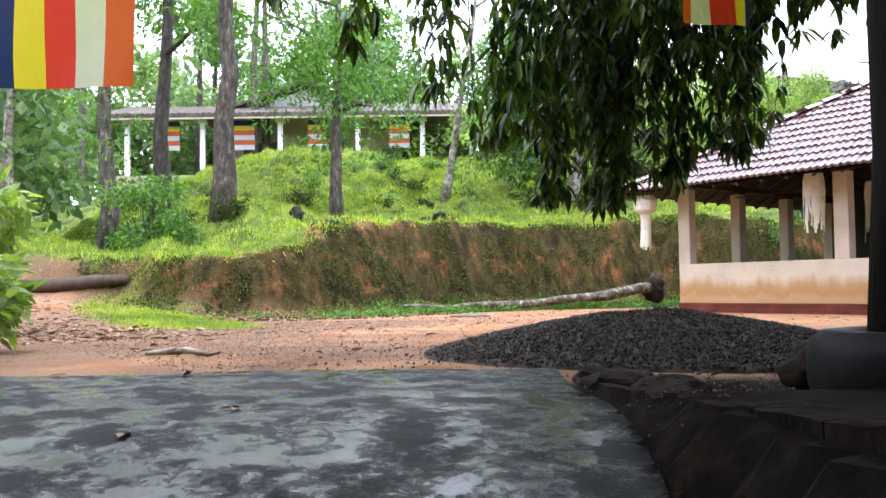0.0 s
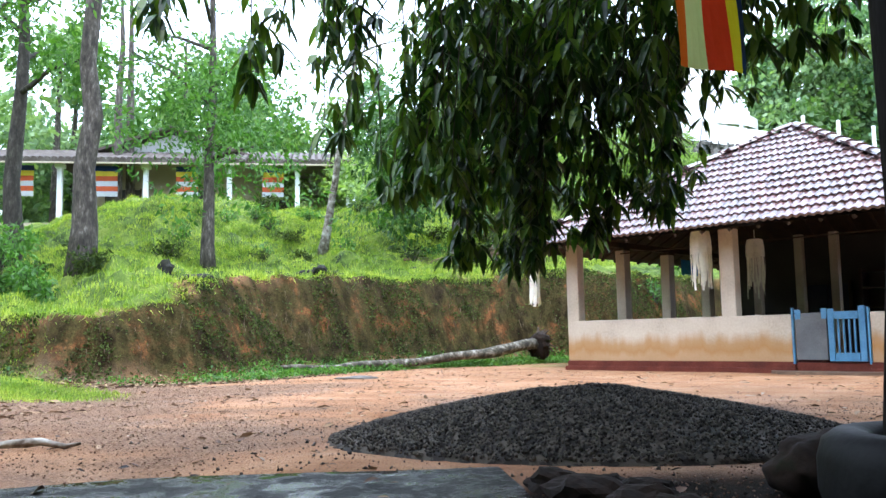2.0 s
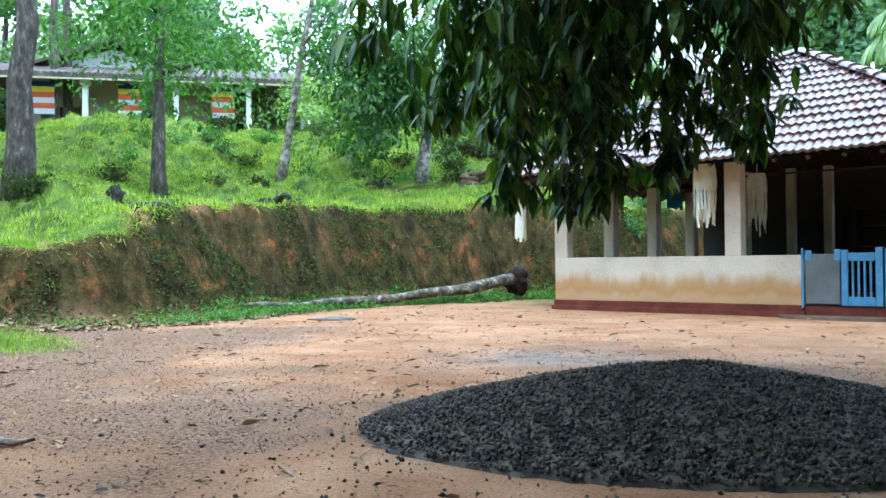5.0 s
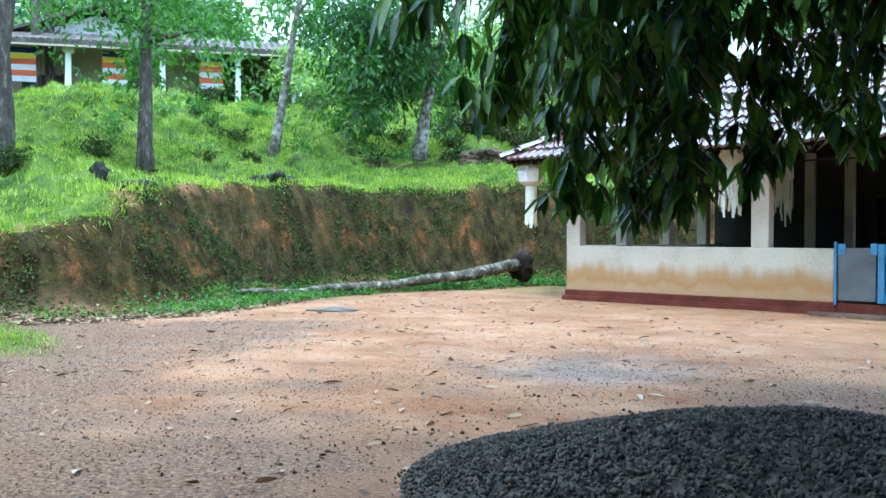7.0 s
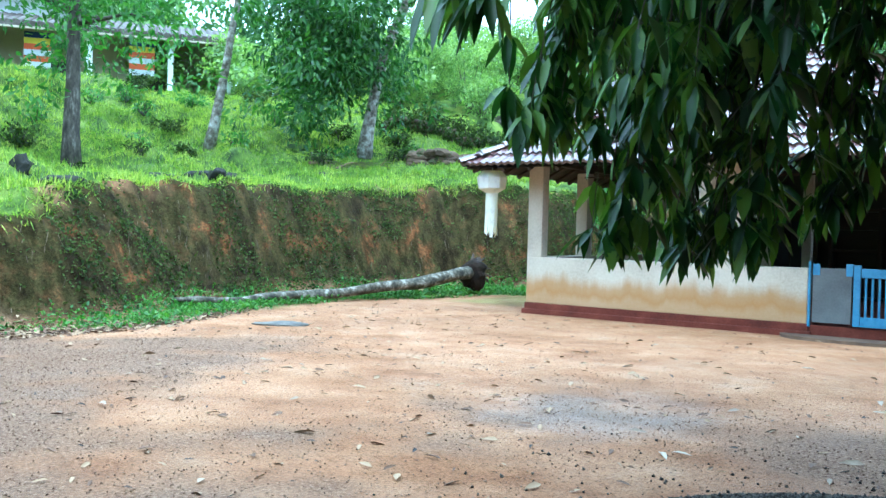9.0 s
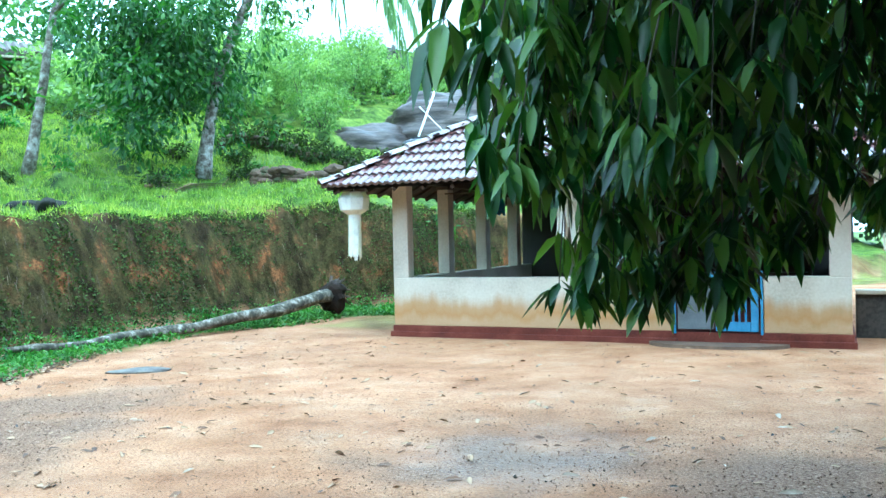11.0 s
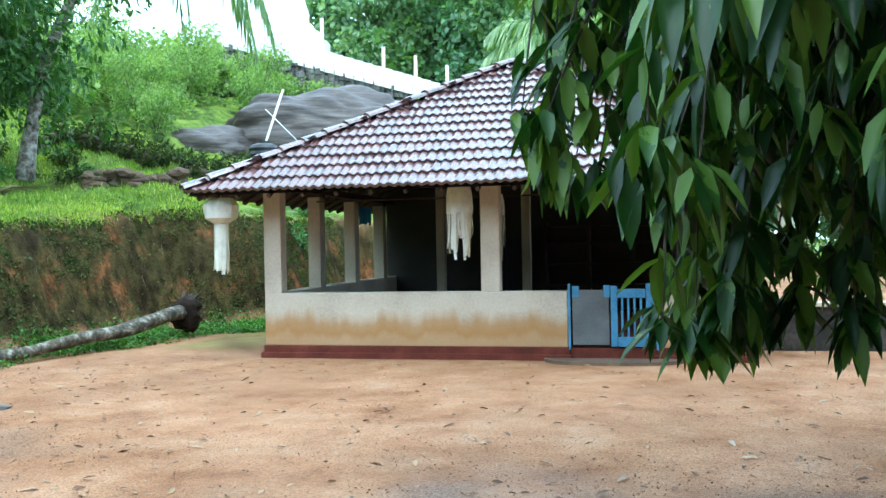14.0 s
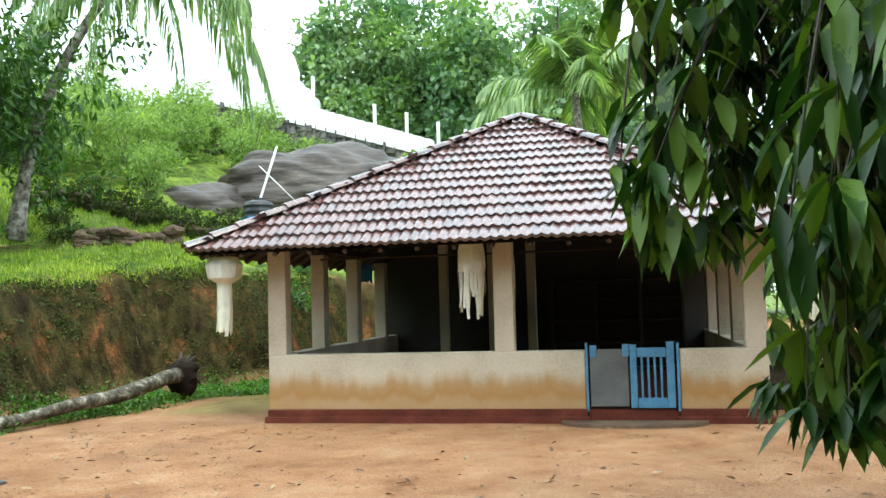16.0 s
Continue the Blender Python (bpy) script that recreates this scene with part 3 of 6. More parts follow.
def build_ground():
    xs, ys = axis_steps(-15, 12, .13, 900), axis_steps(-15.5, 9, .13, 900)
    X, Y = np.meshgrid(xs, ys)
    Zg = height(X, Y)
    s, hb = foot_side(X, Y)
    s = s + (fbm(X * .9, Y * .9, 3) - .5) * np.clip(np.abs(s) * .6, .25, .9)
    w = .55 * hb + .25
    ragged = fbm(X * 1.3, Y * 1.3, 31) - .5
    face = np.clip((s + ragged * .3) / .25, 0, 1) * np.clip((w + .2 - s + ragged * .5) / .3, 0, 1) * np.clip((hb - .45) * 2, 0, 1)
    grass = np.clip((s - w + .25 + ragged * 1.2) / .4, 0, 1)
    # a grass fringe under the bank and a tongue of grass by the path up the hill
    fringe = np.clip((s + .75 + .8 * np.clip((Y + .5) / 2, 0, 1) + ragged * 1.1) / .3, 0, 1) * np.clip((-s + .1) / .2, 0, 1) * np.clip((Y + 4.6) / 1.6 + ragged, .05, 1)
    tongue = np.clip(1.25 - np.hypot((X + 4.2 + .15 * Y) / 2.6, (Y + 8.6) / .9) + ragged * .8, 0, 1)
    far = np.clip((np.hypot(X - 2, Y + 4) - 21) / 5, 0, 1) * np.clip(1 - (X > 8) * (Y > 0) * (Y < 40) * 1.0, 0, 1)
    north_side = np.clip((-np.abs(X + 1.2) + .9 + ragged) * 2, 0, 1) * np.clip((Y - .5) * 2, 0, 1) * (Y < 9)
    grass = np.clip(np.maximum.reduce([grass, fringe * .75, tongue, far, north_side * .5]), 0, 1)
    left_of_slab = np.clip((-12.3 - Y) * 1.2 + (ragged + .1) * 2, 0, 1) * np.clip((6.5 - X) / 1.2, 0, 1)
    grass = np.maximum(grass, left_of_slab * .8)
    track = np.clip(1.1 - np.abs(Y + 10.6 + .12 * (X + 5)) / 1.1 + ragged, 0, 1) * np.clip((-1 - X) / 2, 0, 1)
    grass = grass * (1 - track)
    gravel = np.clip((fbm(X * .5, Y * .5, 41) - .42) * 5 + (fbm(X * 2.1, Y * 2.1, 47) - .5) * 2.2 + np.clip((-7.0 - Y) / 3, -1, .55) + np.clip((5 - X) * .06, -.3, .4), 0, 1)
    gravel = np.maximum(gravel * np.clip((-3.2 - Y) / 2.5, .1, 1), track * .8)
    # mask of the bed whose soil is coloured dark for the tree's shade
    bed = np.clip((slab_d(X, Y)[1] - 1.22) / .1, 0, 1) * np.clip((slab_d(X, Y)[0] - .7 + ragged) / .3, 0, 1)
    v = np.stack([X, Y, Zg], -1).reshape(-1, 3)
    ny, nx = X.shape
    i = np.arange(ny * nx).reshape(ny, nx)
    f = np.stack([i[:-1, :-1], i[:-1, 1:], i[1:, 1:], i[1:, :-1]], -1).reshape(-1, 4)
    me = quick_mesh("ground", v, f, M["ground"], True)
    col = me.color_attributes.new("zone", "FLOAT_COLOR", "POINT")
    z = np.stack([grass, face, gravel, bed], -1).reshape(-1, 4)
    col.data.foreach_set("color", z.astype(np.float32).ravel())
    ob = tagged(new("ground", me), "orange earth yard below a grassy hillside with a cut bank", "ground", kind="structure")
    return ob


build_ground()


def build_drive():
    """The wet concrete drive that sinks towards its lower end, with a broken edge."""
    b = bmesh.new()
    nd, ne = 46, 40
    grid = []
    for a in range(nd + 1):
        row = []
        for c in range(ne + 1):
            e = -9 + 10.4 * c / ne
            d = .4 + 6.8 * a / nd
            if a == 0:
                d += .16 * (vnoise(np.array(e * 1.7), np.array(2.0)) - .5) + .05 * (vnoise(np.array(e * 7.), np.array(4.0)) - .5)
            if c == ne:
                e += .12 * float(vnoise(np.array(d * 2.3), np.array(7.0)) - .5)
            x, y = 5.6 + .8 * d + .6 * e, -10.75 - .6 * d + .8 * e
            zz = ground_z(5.6 + .8 * d + .6 * min(e, 1.2), -10.75 - .6 * d + .8 * min(e, 1.2))
            row.append(b.verts.new((x, y, zz + .045 + .006 * (vnoise(np.array(x * 5), np.array(y * 5)) - .5))))
        grid.append(row)
    top_faces = []
    for a in range(nd):
        for c in range(ne):
            top_faces.append(b.faces.new((grid[a][c], grid[a + 1][c], grid[a + 1][c + 1], grid[a][c + 1])))
    ext = bmesh.ops.extrude_face_region(b, geom=top_faces)
    bmesh.ops.translate(b, verts=[g for g in ext["geom"] if isinstance(g, bmesh.types.BMVert)], vec=(0, 0, -.16))
    bmesh.ops.recalc_face_normals(b, faces=b.faces)
    ob = part("pavement", b, M["concrete"], smooth=True)
    tagged(ob, "dark wet concrete drive with puddles and moss", "pavement", kind="structure")


build_drive()

# ---------- the open pavilion ----------
PX, PY = 6.15, 6.1
RED_TOP, SILL, HEAD = .09, .79, 2.16
GX0, GX1 = 4.05, 5.15

pav_floor = part("floor", box(.02, PX - .02, .02, PY - .02, -.3, RED_TOP - .01, 0), M["red"])
tagged(pav_floor, "dark red polished cement floor of the pavilion", "floor", kind="structure")


def low_wall(name, pieces, label):
    ob = tagged(new(name), label, "wall", kind="structure")
    for x0, x1, y0, y1 in pieces:
        part("parapet", box(x0, x1, y0, y1, RED_TOP - .004, SILL, .015), M["wall"], ob)
        part("plinth", box(x0 - .018, x1 + .018, y0 - .018, y1 + .018, -.3, RED_TOP, .012), M["red"], ob)
        part("plinth_step", box(x0 - .05, x1 + .05, y0 - .05, y1 + .05, -.3, .0, .012), M["red"], ob)
    return ob


front = low_wall("wall_south", [(0, GX0, 0, .2), (GX1, PX, 0, .2)], "cream low wall stained ochre by mud splash above a red plinth")
low_wall("wall_west", [(0, .2, .203, PY - .203)], "cream low wall on the pavilion's bank side")
low_wall("wall_east", [(PX - .2, PX, .203, PY - .203)], "cream low wall on the pavilion's yard side")
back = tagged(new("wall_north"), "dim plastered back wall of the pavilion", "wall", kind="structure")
# plaster coloured near black to carry the veranda's shade
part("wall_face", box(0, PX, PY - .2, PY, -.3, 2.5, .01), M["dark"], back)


def column(x, y, w=.245, dpt=.2):
    c = thing("column", "square cream plastered column on the low wall", "column", (x, y, SILL), "pavilion columns")
    part("shaft", box(x, x + w, y, y + dpt, SILL - .01, HEAD, .012), M["wall"], c)
    part("capital_pad", box(x - .01, x + w + .01, y - .008, y + dpt + .008, HEAD - .003, HEAD + .05, .01), M["darkwood"], c)
    return c


for cx in (0.0, 2.96, 5.905):
    column(cx, 0.0)
for cy in (1.62, 3.3, 5.0):
    column(0.0, cy, .2, .22)
    column(PX - .2, cy, .2, .22)
for cx in (1.25, 2.15, 2.85):
    c = thing("inner_post", "slim pale plastered post inside the dim pavilion", "column", (cx, 4.9, RED_TOP - .01), "inner posts")
    part("post_shaft", box(cx, cx + .16, 4.9, 5.06, RED_TOP - .012, 2.5, .01), M["wall"], c)

door = thing("shrine_door", "dark blue double door in the back wall", "door", (2.45, 5.88, RED_TOP))
part("door_leaf", box(2.02, 2.42, 5.84, 5.895, RED_TOP, 1.5, .008), M["navy"], door)
part("door_leaf", box(2.44, 2.84, 5.84, 5.895, RED_TOP, 1.5, .008), M["navy"], door)
part("door_frame", box(1.94, 2.01, 5.82, 5.897, RED_TOP, 1.56, .008), M["darkwood"], door)
part("door_frame", box(2.85, 2.92, 5.82, 5.897, RED_TOP, 1.56, .008), M["darkwood"], door)
cab = thing("wall_cabinet", "dim red-brown wooden cabinet with shelves", "cabinet", (4.3, 5.6, RED_TOP))
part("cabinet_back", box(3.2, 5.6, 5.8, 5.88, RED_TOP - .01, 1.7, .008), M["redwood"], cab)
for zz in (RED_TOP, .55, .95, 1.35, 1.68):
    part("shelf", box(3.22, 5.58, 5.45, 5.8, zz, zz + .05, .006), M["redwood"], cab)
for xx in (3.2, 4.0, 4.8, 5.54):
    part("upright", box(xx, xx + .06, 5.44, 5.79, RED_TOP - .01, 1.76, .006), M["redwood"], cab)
rod = thing("curtain_rod", "thin dark rod between inner posts", "rod", (2.0, 1.4, 2.0))
part("rod_bar", tube([(.2, 1.5, 2.08), (5.95, 1.5, 2.08)], [.014, .014], 7), M["darkwood"], rod)
bw = tagged(new("wall_boundary"), "low cement boundary wall, dark with mould and painted shade, beside the pavilion", "wall", kind="structure")
part("wall_body", box(PX + .06, 12.5, 1.1, 1.3, -.3, .5, .015), M["mould"], bw)
part("wall_coping", box(PX + .06, 12.5, 1.06, 1.34, .502, .56, .012), M["wall"], bw)

# gate
gate = thing("gate", "pair of low gate leaves, one grey board, one blue slatted", "gate", (4.6, .06, RED_TOP))
GZ0, GZ1 = .1, .83
part("gate_post", box(GX0 + .004, GX0 + .034, -.02, .03, RED_TOP - .03, .88, .005), M["blue"], gate)
part("gate_post", box(GX1 - .034, GX1 - .004, -.02, .03, RED_TOP - .03, .86, .005), M["blue"], gate)
lf = part("grey_leaf", box(GX0 + .056, 4.555, .0, .03, GZ0 + .02, GZ1 - .03, .004), M["greygate"], gate, "grey board leaf")
part("leaf_bracket", box(GX0 + .056, GX0 + .14, -.012, -.003, GZ1 - .12, GZ1 + .02, .004), M["blue"], gate)
part("leaf_bracket", box(4.49, 4.57, -.012, -.003, GZ1 - .12, GZ1 + .03, .004), M["blue"], gate)
rl = part("blue_leaf", box(4.575, 4.655, -.01, .04, GZ0, GZ1 + .02, .006), M["blue"], gate, "blue slatted leaf")
part("stile", box(5.0, 5.09, -.01, .04, GZ0, GZ1 + .05, .006), M["blue"], gate)
part("rail", box(4.658, 4.997, -.006, .036, GZ0, GZ0 + .12, .006), M["blue"], gate)
part("rail", box(4.658, 4.997, -.006, .036, GZ1 - .13, GZ1 - .02, .006), M["blue"], gate)
for i in range(4):
    bx = 4.70 + .075 * i
    part("slat", box(bx, bx + .026, .004, .028, GZ0 + .118, GZ1 - .128, .003), M["blue"], gate)

# rounded entrance step
b = bmesh.new()
pts = [(4.6 + .85 * math.cos(a), -.06 - .42 * math.sin(a)) for a in np.linspace(0, math.pi, 24)]
low, hi = [b.verts.new((x, y, -.2)) for x, y in pts], [b.verts.new((x, y, -.035)) for x, y in pts]
b.faces.new(hi[::-1])
for i in range(len(pts) - 1):
    b.faces.new((low[i], hi[i], hi[i + 1], low[i + 1]))
bmesh.ops.recalc_face_normals(b, faces=b.faces)
st = part("entrance_step", b, M["sand"])
tagged(st, "worn half-round cement step before the gate", "step")

# roof
EAVE_Z, APEX = 2.14, Vector((3.06, 3.06, 4.31))
EX0, EX1, EY0, EY1 = -.7, 6.83, -.75, 6.86
roof = thing("roof", "hipped roof of wet weathered clay tiles", "roof", (3.06, 3.06, 2.2), kind="structure")
corners = [Vector((EX0, EY0, EAVE_Z)), Vector((EX1, EY0, EAVE_Z)), Vector((EX1, EY1, EAVE_Z)), Vector((EX0, EY1, EAVE_Z))]
b = bmesh.new()
lo_v = [b.verts.new(c + Vector((0, 0, -.06))) for c in corners]
ap_v = b.verts.new(APEX + Vector((0, 0, -.09)))
for i in range(4):
    b.faces.new((lo_v[i], lo_v[(i + 1) % 4], ap_v))
part("roof_lining", b, M["darkwood"], roof, "dark underside of boards and rafters")


def tile_mesh(w, ln):
    """One interlocking tile: two troughs across, a turned-down nose."""
    b = bmesh.new()
    n = 10
    prof = [(w * (i / n - .5) * 1.04, .014 * math.cos(i / n * 4 * math.pi) + .004) for i in range(n + 1)]
    rows = [(0.0, .034), (.03, .036), (ln * 1.1, .0)]
    g = [[b.verts.new((x, s, z + h)) for x, z in prof] for s, h in rows]
    nose = [b.verts.new((x, -.004, z - .006)) for x, z in prof]
    brow = [b.verts.new((x, 0, z + .034)) for x, z in prof]
    for r0, r1 in ((nose, brow), (g[0], g[1]), (g[1], g[2])):
        for j in range(n):
            b.faces.new((r0[j], r0[j + 1], r1[j + 1], r1[j]))
    me = bpy.data.meshes.new("roof_tile")
    b.to_mesh(me)
    b.free()
    me.materials.append(M["tile"])
    me.shade_smooth()
    return me


TW, TL = .236, .315
TILE = tile_mesh(TW, TL)
tile_v = np.array([v.co[:] for v in TILE.vertices])
tile_f = np.array([p.vertices[:] for p in TILE.polygons])


def tile_slope(a, bpt, name, own):
    """Tiles on one hip slope between eave corners a and b; own: single tiles, or one joined mesh."""
    mid = (a + bpt) / 2
    along = (bpt - a).normalized()
    up = (APEX - mid)
    run = up.length
    up.normalize()
    nor = along.cross(up)
    width = (bpt - a).length
    rng = np.random.default_rng(len(name))
    rows = int(run / TL) + 1
    vs, fs, k = [], [], 0
    for r in range(rows):
        s = r * TL - .06
        half = width / 2 * (1 - max(0, s + .12) / run)
        cnt = int(half * 2 / TW) + 1
        off = (r % 2) * TW * .5
        for c in range(cnt):
            u = (c + .5) * TW - cnt * TW / 2 + off
            if abs(u) > half:
                continue
            base = mid + along * (u + rng.normal() * .003) + up * (s + rng.normal() * .006) + nor * .012
            m = Matrix((along, up, nor)).transposed().to_4x4()
            m.translation = base
            m = m @ Matrix.Rotation(rng.normal() * .012, 4, "Z") @ Matrix.Rotation(rng.normal() * .01, 4, "X")
            if own and r < 13:
                ob = new("tile", TILE)
                ob.parent = roof
                ob.matrix_basis = Matrix.Translation(-Vector(roof.location)) @ m
            else:
                mm = np.array(m)
                vs.append(tile_v @ mm[:3, :3].T + mm[:3, 3])
                fs.append(tile_f + k * len(tile_v))
                k += 1
    if vs:
        ob = put(name, quick_mesh(name, np.concatenate(vs), np.concatenate(fs), M["tile"], True), roof)
        ob["kind"] = "stuff"


tile_slope(corners[0], corners[1], "front_upper_tiles", True)
tile_slope(corners[1], corners[2], "east_slope_tiles", False)
tile_slope(corners[2], corners[3], "north_slope_tiles", False)
tile_slope(corners[3], corners[0], "west_slope_tiles_", False)


def hip_tiles(a):
    d = (APEX - a)
    n = int(d.length / .36)
    d.normalize()
    side = d.cross(Vector((0, 0, 1))).normalized()
    up = side.cross(d)
    for i in range(n):
        b = bmesh.new()
        rows = []
        for s, r in ((0, .115), (.4, .095)):
            q = a + d * (i * .36 + s - .05) + up * (.03 + (.018 if s == 0 else 0))
            rows.append([q + side * r * math.cos(t) * 1.05 + up * r * .62 * math.sin(t) for t in np.linspace(math.pi * .98, .02 * math.pi, 7)])
        g = [[b.verts.new(q) for q in r] for r in rows]
        lip = [b.verts.new(q - up * .025) for q in rows[0]]
        for j in range(6):
            b.faces.new((g[0][j], g[0][j + 1], g[1][j + 1], g[1][j]))
            b.faces.new((lip[j], lip[j + 1], g[0][j + 1], g[0][j]))
        part("hip_tile", b, M["tile"], roof, smooth=False)


for cnr in corners[:2] + corners[3:]:
    hip_tiles(cnr)
b = bmesh.new()
bmesh.ops.create_icosphere(b, subdivisions=2, radius=.075, matrix=Matrix.Translation(APEX + Vector((0, 0, .02))) @ Matrix.Diagonal((1.2, 1.2, .5, 1)))
part("cap_tile", b, M["tile"], roof, "apex cap tile")
for i in range(4):
    a, c = corners[i], corners[(i + 1) % 4]
    n = 17
    inward = (Vector((3.06, 3.06, a.z)) - (a + c) / 2).normalized()
    for j in range(n):
        q = a.lerp(c, (j + .5) / n)
        reach = 3.7 * (1 - abs((j + .5) / n - .5) * 2) + .15
        p0, p1 = q + Vector((0, 0, -.09)) + inward * .03, q + inward * reach + Vector((0, 0, reach * .56 - .13))
        part("rafter", tube([p0, p1], [.035, .035], 4), M["darkwood"], roof)
for y in (.06, PY - .1):
    part("wall_plate", box(-.2, PX + .2, y, y + .1, HEAD + .045, HEAD + .15, .008), M["darkwood"], roof)
for x in (.06, PX - .16):
    part("wall_plate", box(x, x + .1, .17, PY - .11, HEAD + .045, HEAD + .15, .008), M["darkwood"], roof)


# ---------- cloth lanterns ----------
def lantern(x, y, ztop, zmid, zbot, r, name, label, seed, ragged=0.0):
    rnd = random.Random(seed)
    t = thing(name, label, "lantern", (x, y, zbot), "hanging cloth lanterns")
    part("cord", tube([(x, y, ztop - .02), (x, y, ztop + .16)], [.006, .006], 5), M["cloth"], t)
    b = bmesh.new()
    zs = [ztop, ztop - (ztop - zmid) * .3, zmid + (ztop - zmid) * .2, zmid]
    rs = [r * .75, r * 1.05, r * .95, r * .45] if ragged < .5 else [r * .7, r * .82, r * .86, r * .84]
    g = []
    for z, q in zip(zs, rs):
        g.append([b.verts.new((x + q * math.cos(a) * (1 + .06 * (rnd.random() - .5)), y + q * math.sin(a), z)) for a in [i * math.pi / 4 + .3 for i in range(8)]])
    for r0, r1 in zip(g, g[1:]):
        for j in range(8):
            b.faces.new((r0[j], r0[(j + 1) % 8], r1[(j + 1) % 8], r1[j]))
    b.faces.new(g[0])
    part("lantern_body", b, M["cloth"], t, "faceted white paper body")
    for i in range(22):
        a = i / 22 * 2 * math.pi
        q = r * (.42 if ragged < .5 else .84) * rnd.uniform(.85, 1.02)
        px, py = x + q * math.cos(a), y + q * math.sin(a)
        zb = zbot + rnd.uniform(-.02, .1 + .2 * ragged)
        b = bmesh.new()
        w = .024 if ragged < .5 else rnd.uniform(.012, .02)
        prev = None
        for k in range(6):
            tt = k / 5
            z = zmid + .02 - (zmid + .02 - zb) * tt
            dx, dy = .022 * math.sin(tt * 3 + i) * tt, .022 * math.cos(tt * 2.4 + i * 2) * tt
            sx, sy = -math.sin(a) * w, math.cos(a) * w
            row = [b.verts.new((px + dx - sx, py + dy - sy, z)), b.verts.new((px + dx + sx, py + dy + sy, z))]
            if prev:
                b.faces.new((prev[0], prev[1], row[1], row[0]))
            prev = row
        part("tassel_strip", b, M["cloth"], t)


lantern(-.4, -.42, 2.06, 1.73, 1.08, .225, "lantern", "white paper lantern with long tassels under the eave", 1)
lantern(2.72, -.12, 2.14, 1.78, 1.2, .2, "lantern", "white ragged cloth-strip lantern hung beside the middle column", 2, 1.0)
lantern(2.92, 1.4, 2.1, 1.8, 1.1, .18, "lantern", "white ragged lantern inside the pavilion", 3, 1.0)
lantern(6.55, -.45, 2.06, 1.76, 1.1, .18, "lantern", "white tasselled lantern by the corner column", 4)

# ---------- fallen trunk at the foot of the bank ----------
log = thing("fallen_log", "uprooted pale lichen-covered palm trunk lying along the bank", "log", (-3.1, -.8, 0))
LOG0, LOG1 = Vector((-2.42, 2.15, .38)), Vector((-3.55, -3.8, .06))
pts = [LOG0.lerp(LOG1, i / 16) + Vector((.07 * math.sin(i * .5), 0, .02 * math.sin(i * 1.3) - .13 * math.sin(i / 16 * math.pi))) for i in range(17)]
part("trunk", tube(pts, [.118 - .0052 * i + .012 * (i % 3 == 0) for i in range(17)], 14, wob=.24, seed=4), M["oldlog"], log, smooth=True)
b = bmesh.new()
rnd = random.Random(8)
for i in range(70):
    d = Vector((rnd.uniform(-.6, .6), rnd.uniform(.1, 1), rnd.uniform(-.75, 1.0))).normalized()
    ln = rnd.uniform(.2, .42)
    e = LOG0 + d * ln
    e.z = max(e.z, -.04)
    tube([LOG0 + Vector((0, -.1, 0)), LOG0 + d * ln * .6 + Vector((0, 0, .03)), e], [.05, .03, .008], 5, b)
part("root_ball", b, M["darkwood"], log, "torn dark root mass")
b = bmesh.new()
bmesh.ops.create_icosphere(b, subdivisions=3, radius=.27, matrix=Matrix.Translation(LOG0 + Vector((0, .08, -.06))) @ Matrix.Diagonal((1, .8, 1.1, 1)))
for v in b.verts:
    v.co += (v.co - LOG0) * .35 * (noise.noise(v.co * 7) + .1)
part("root_soil", b, M["rubble"], log)


# ---------- gravel heap ----------
HC = Vector((6.28, -8.42, -.07))


def heap_z(x, y):
    dx, dy = x - HC.x, y - HC.y
    u, v = dx * .82 + dy * .57, -dx * .57 + dy * .82
    q = np.sqrt((u / 1.62) ** 2 + (v / 1.22) ** 2)
    return .3 * np.clip(1 - q ** 1.45, 0, 1) ** .85 + .02 * (fbm(x * 3, y * 3, 77) - .5) * np.clip(1.05 - q, 0, 1) * 3


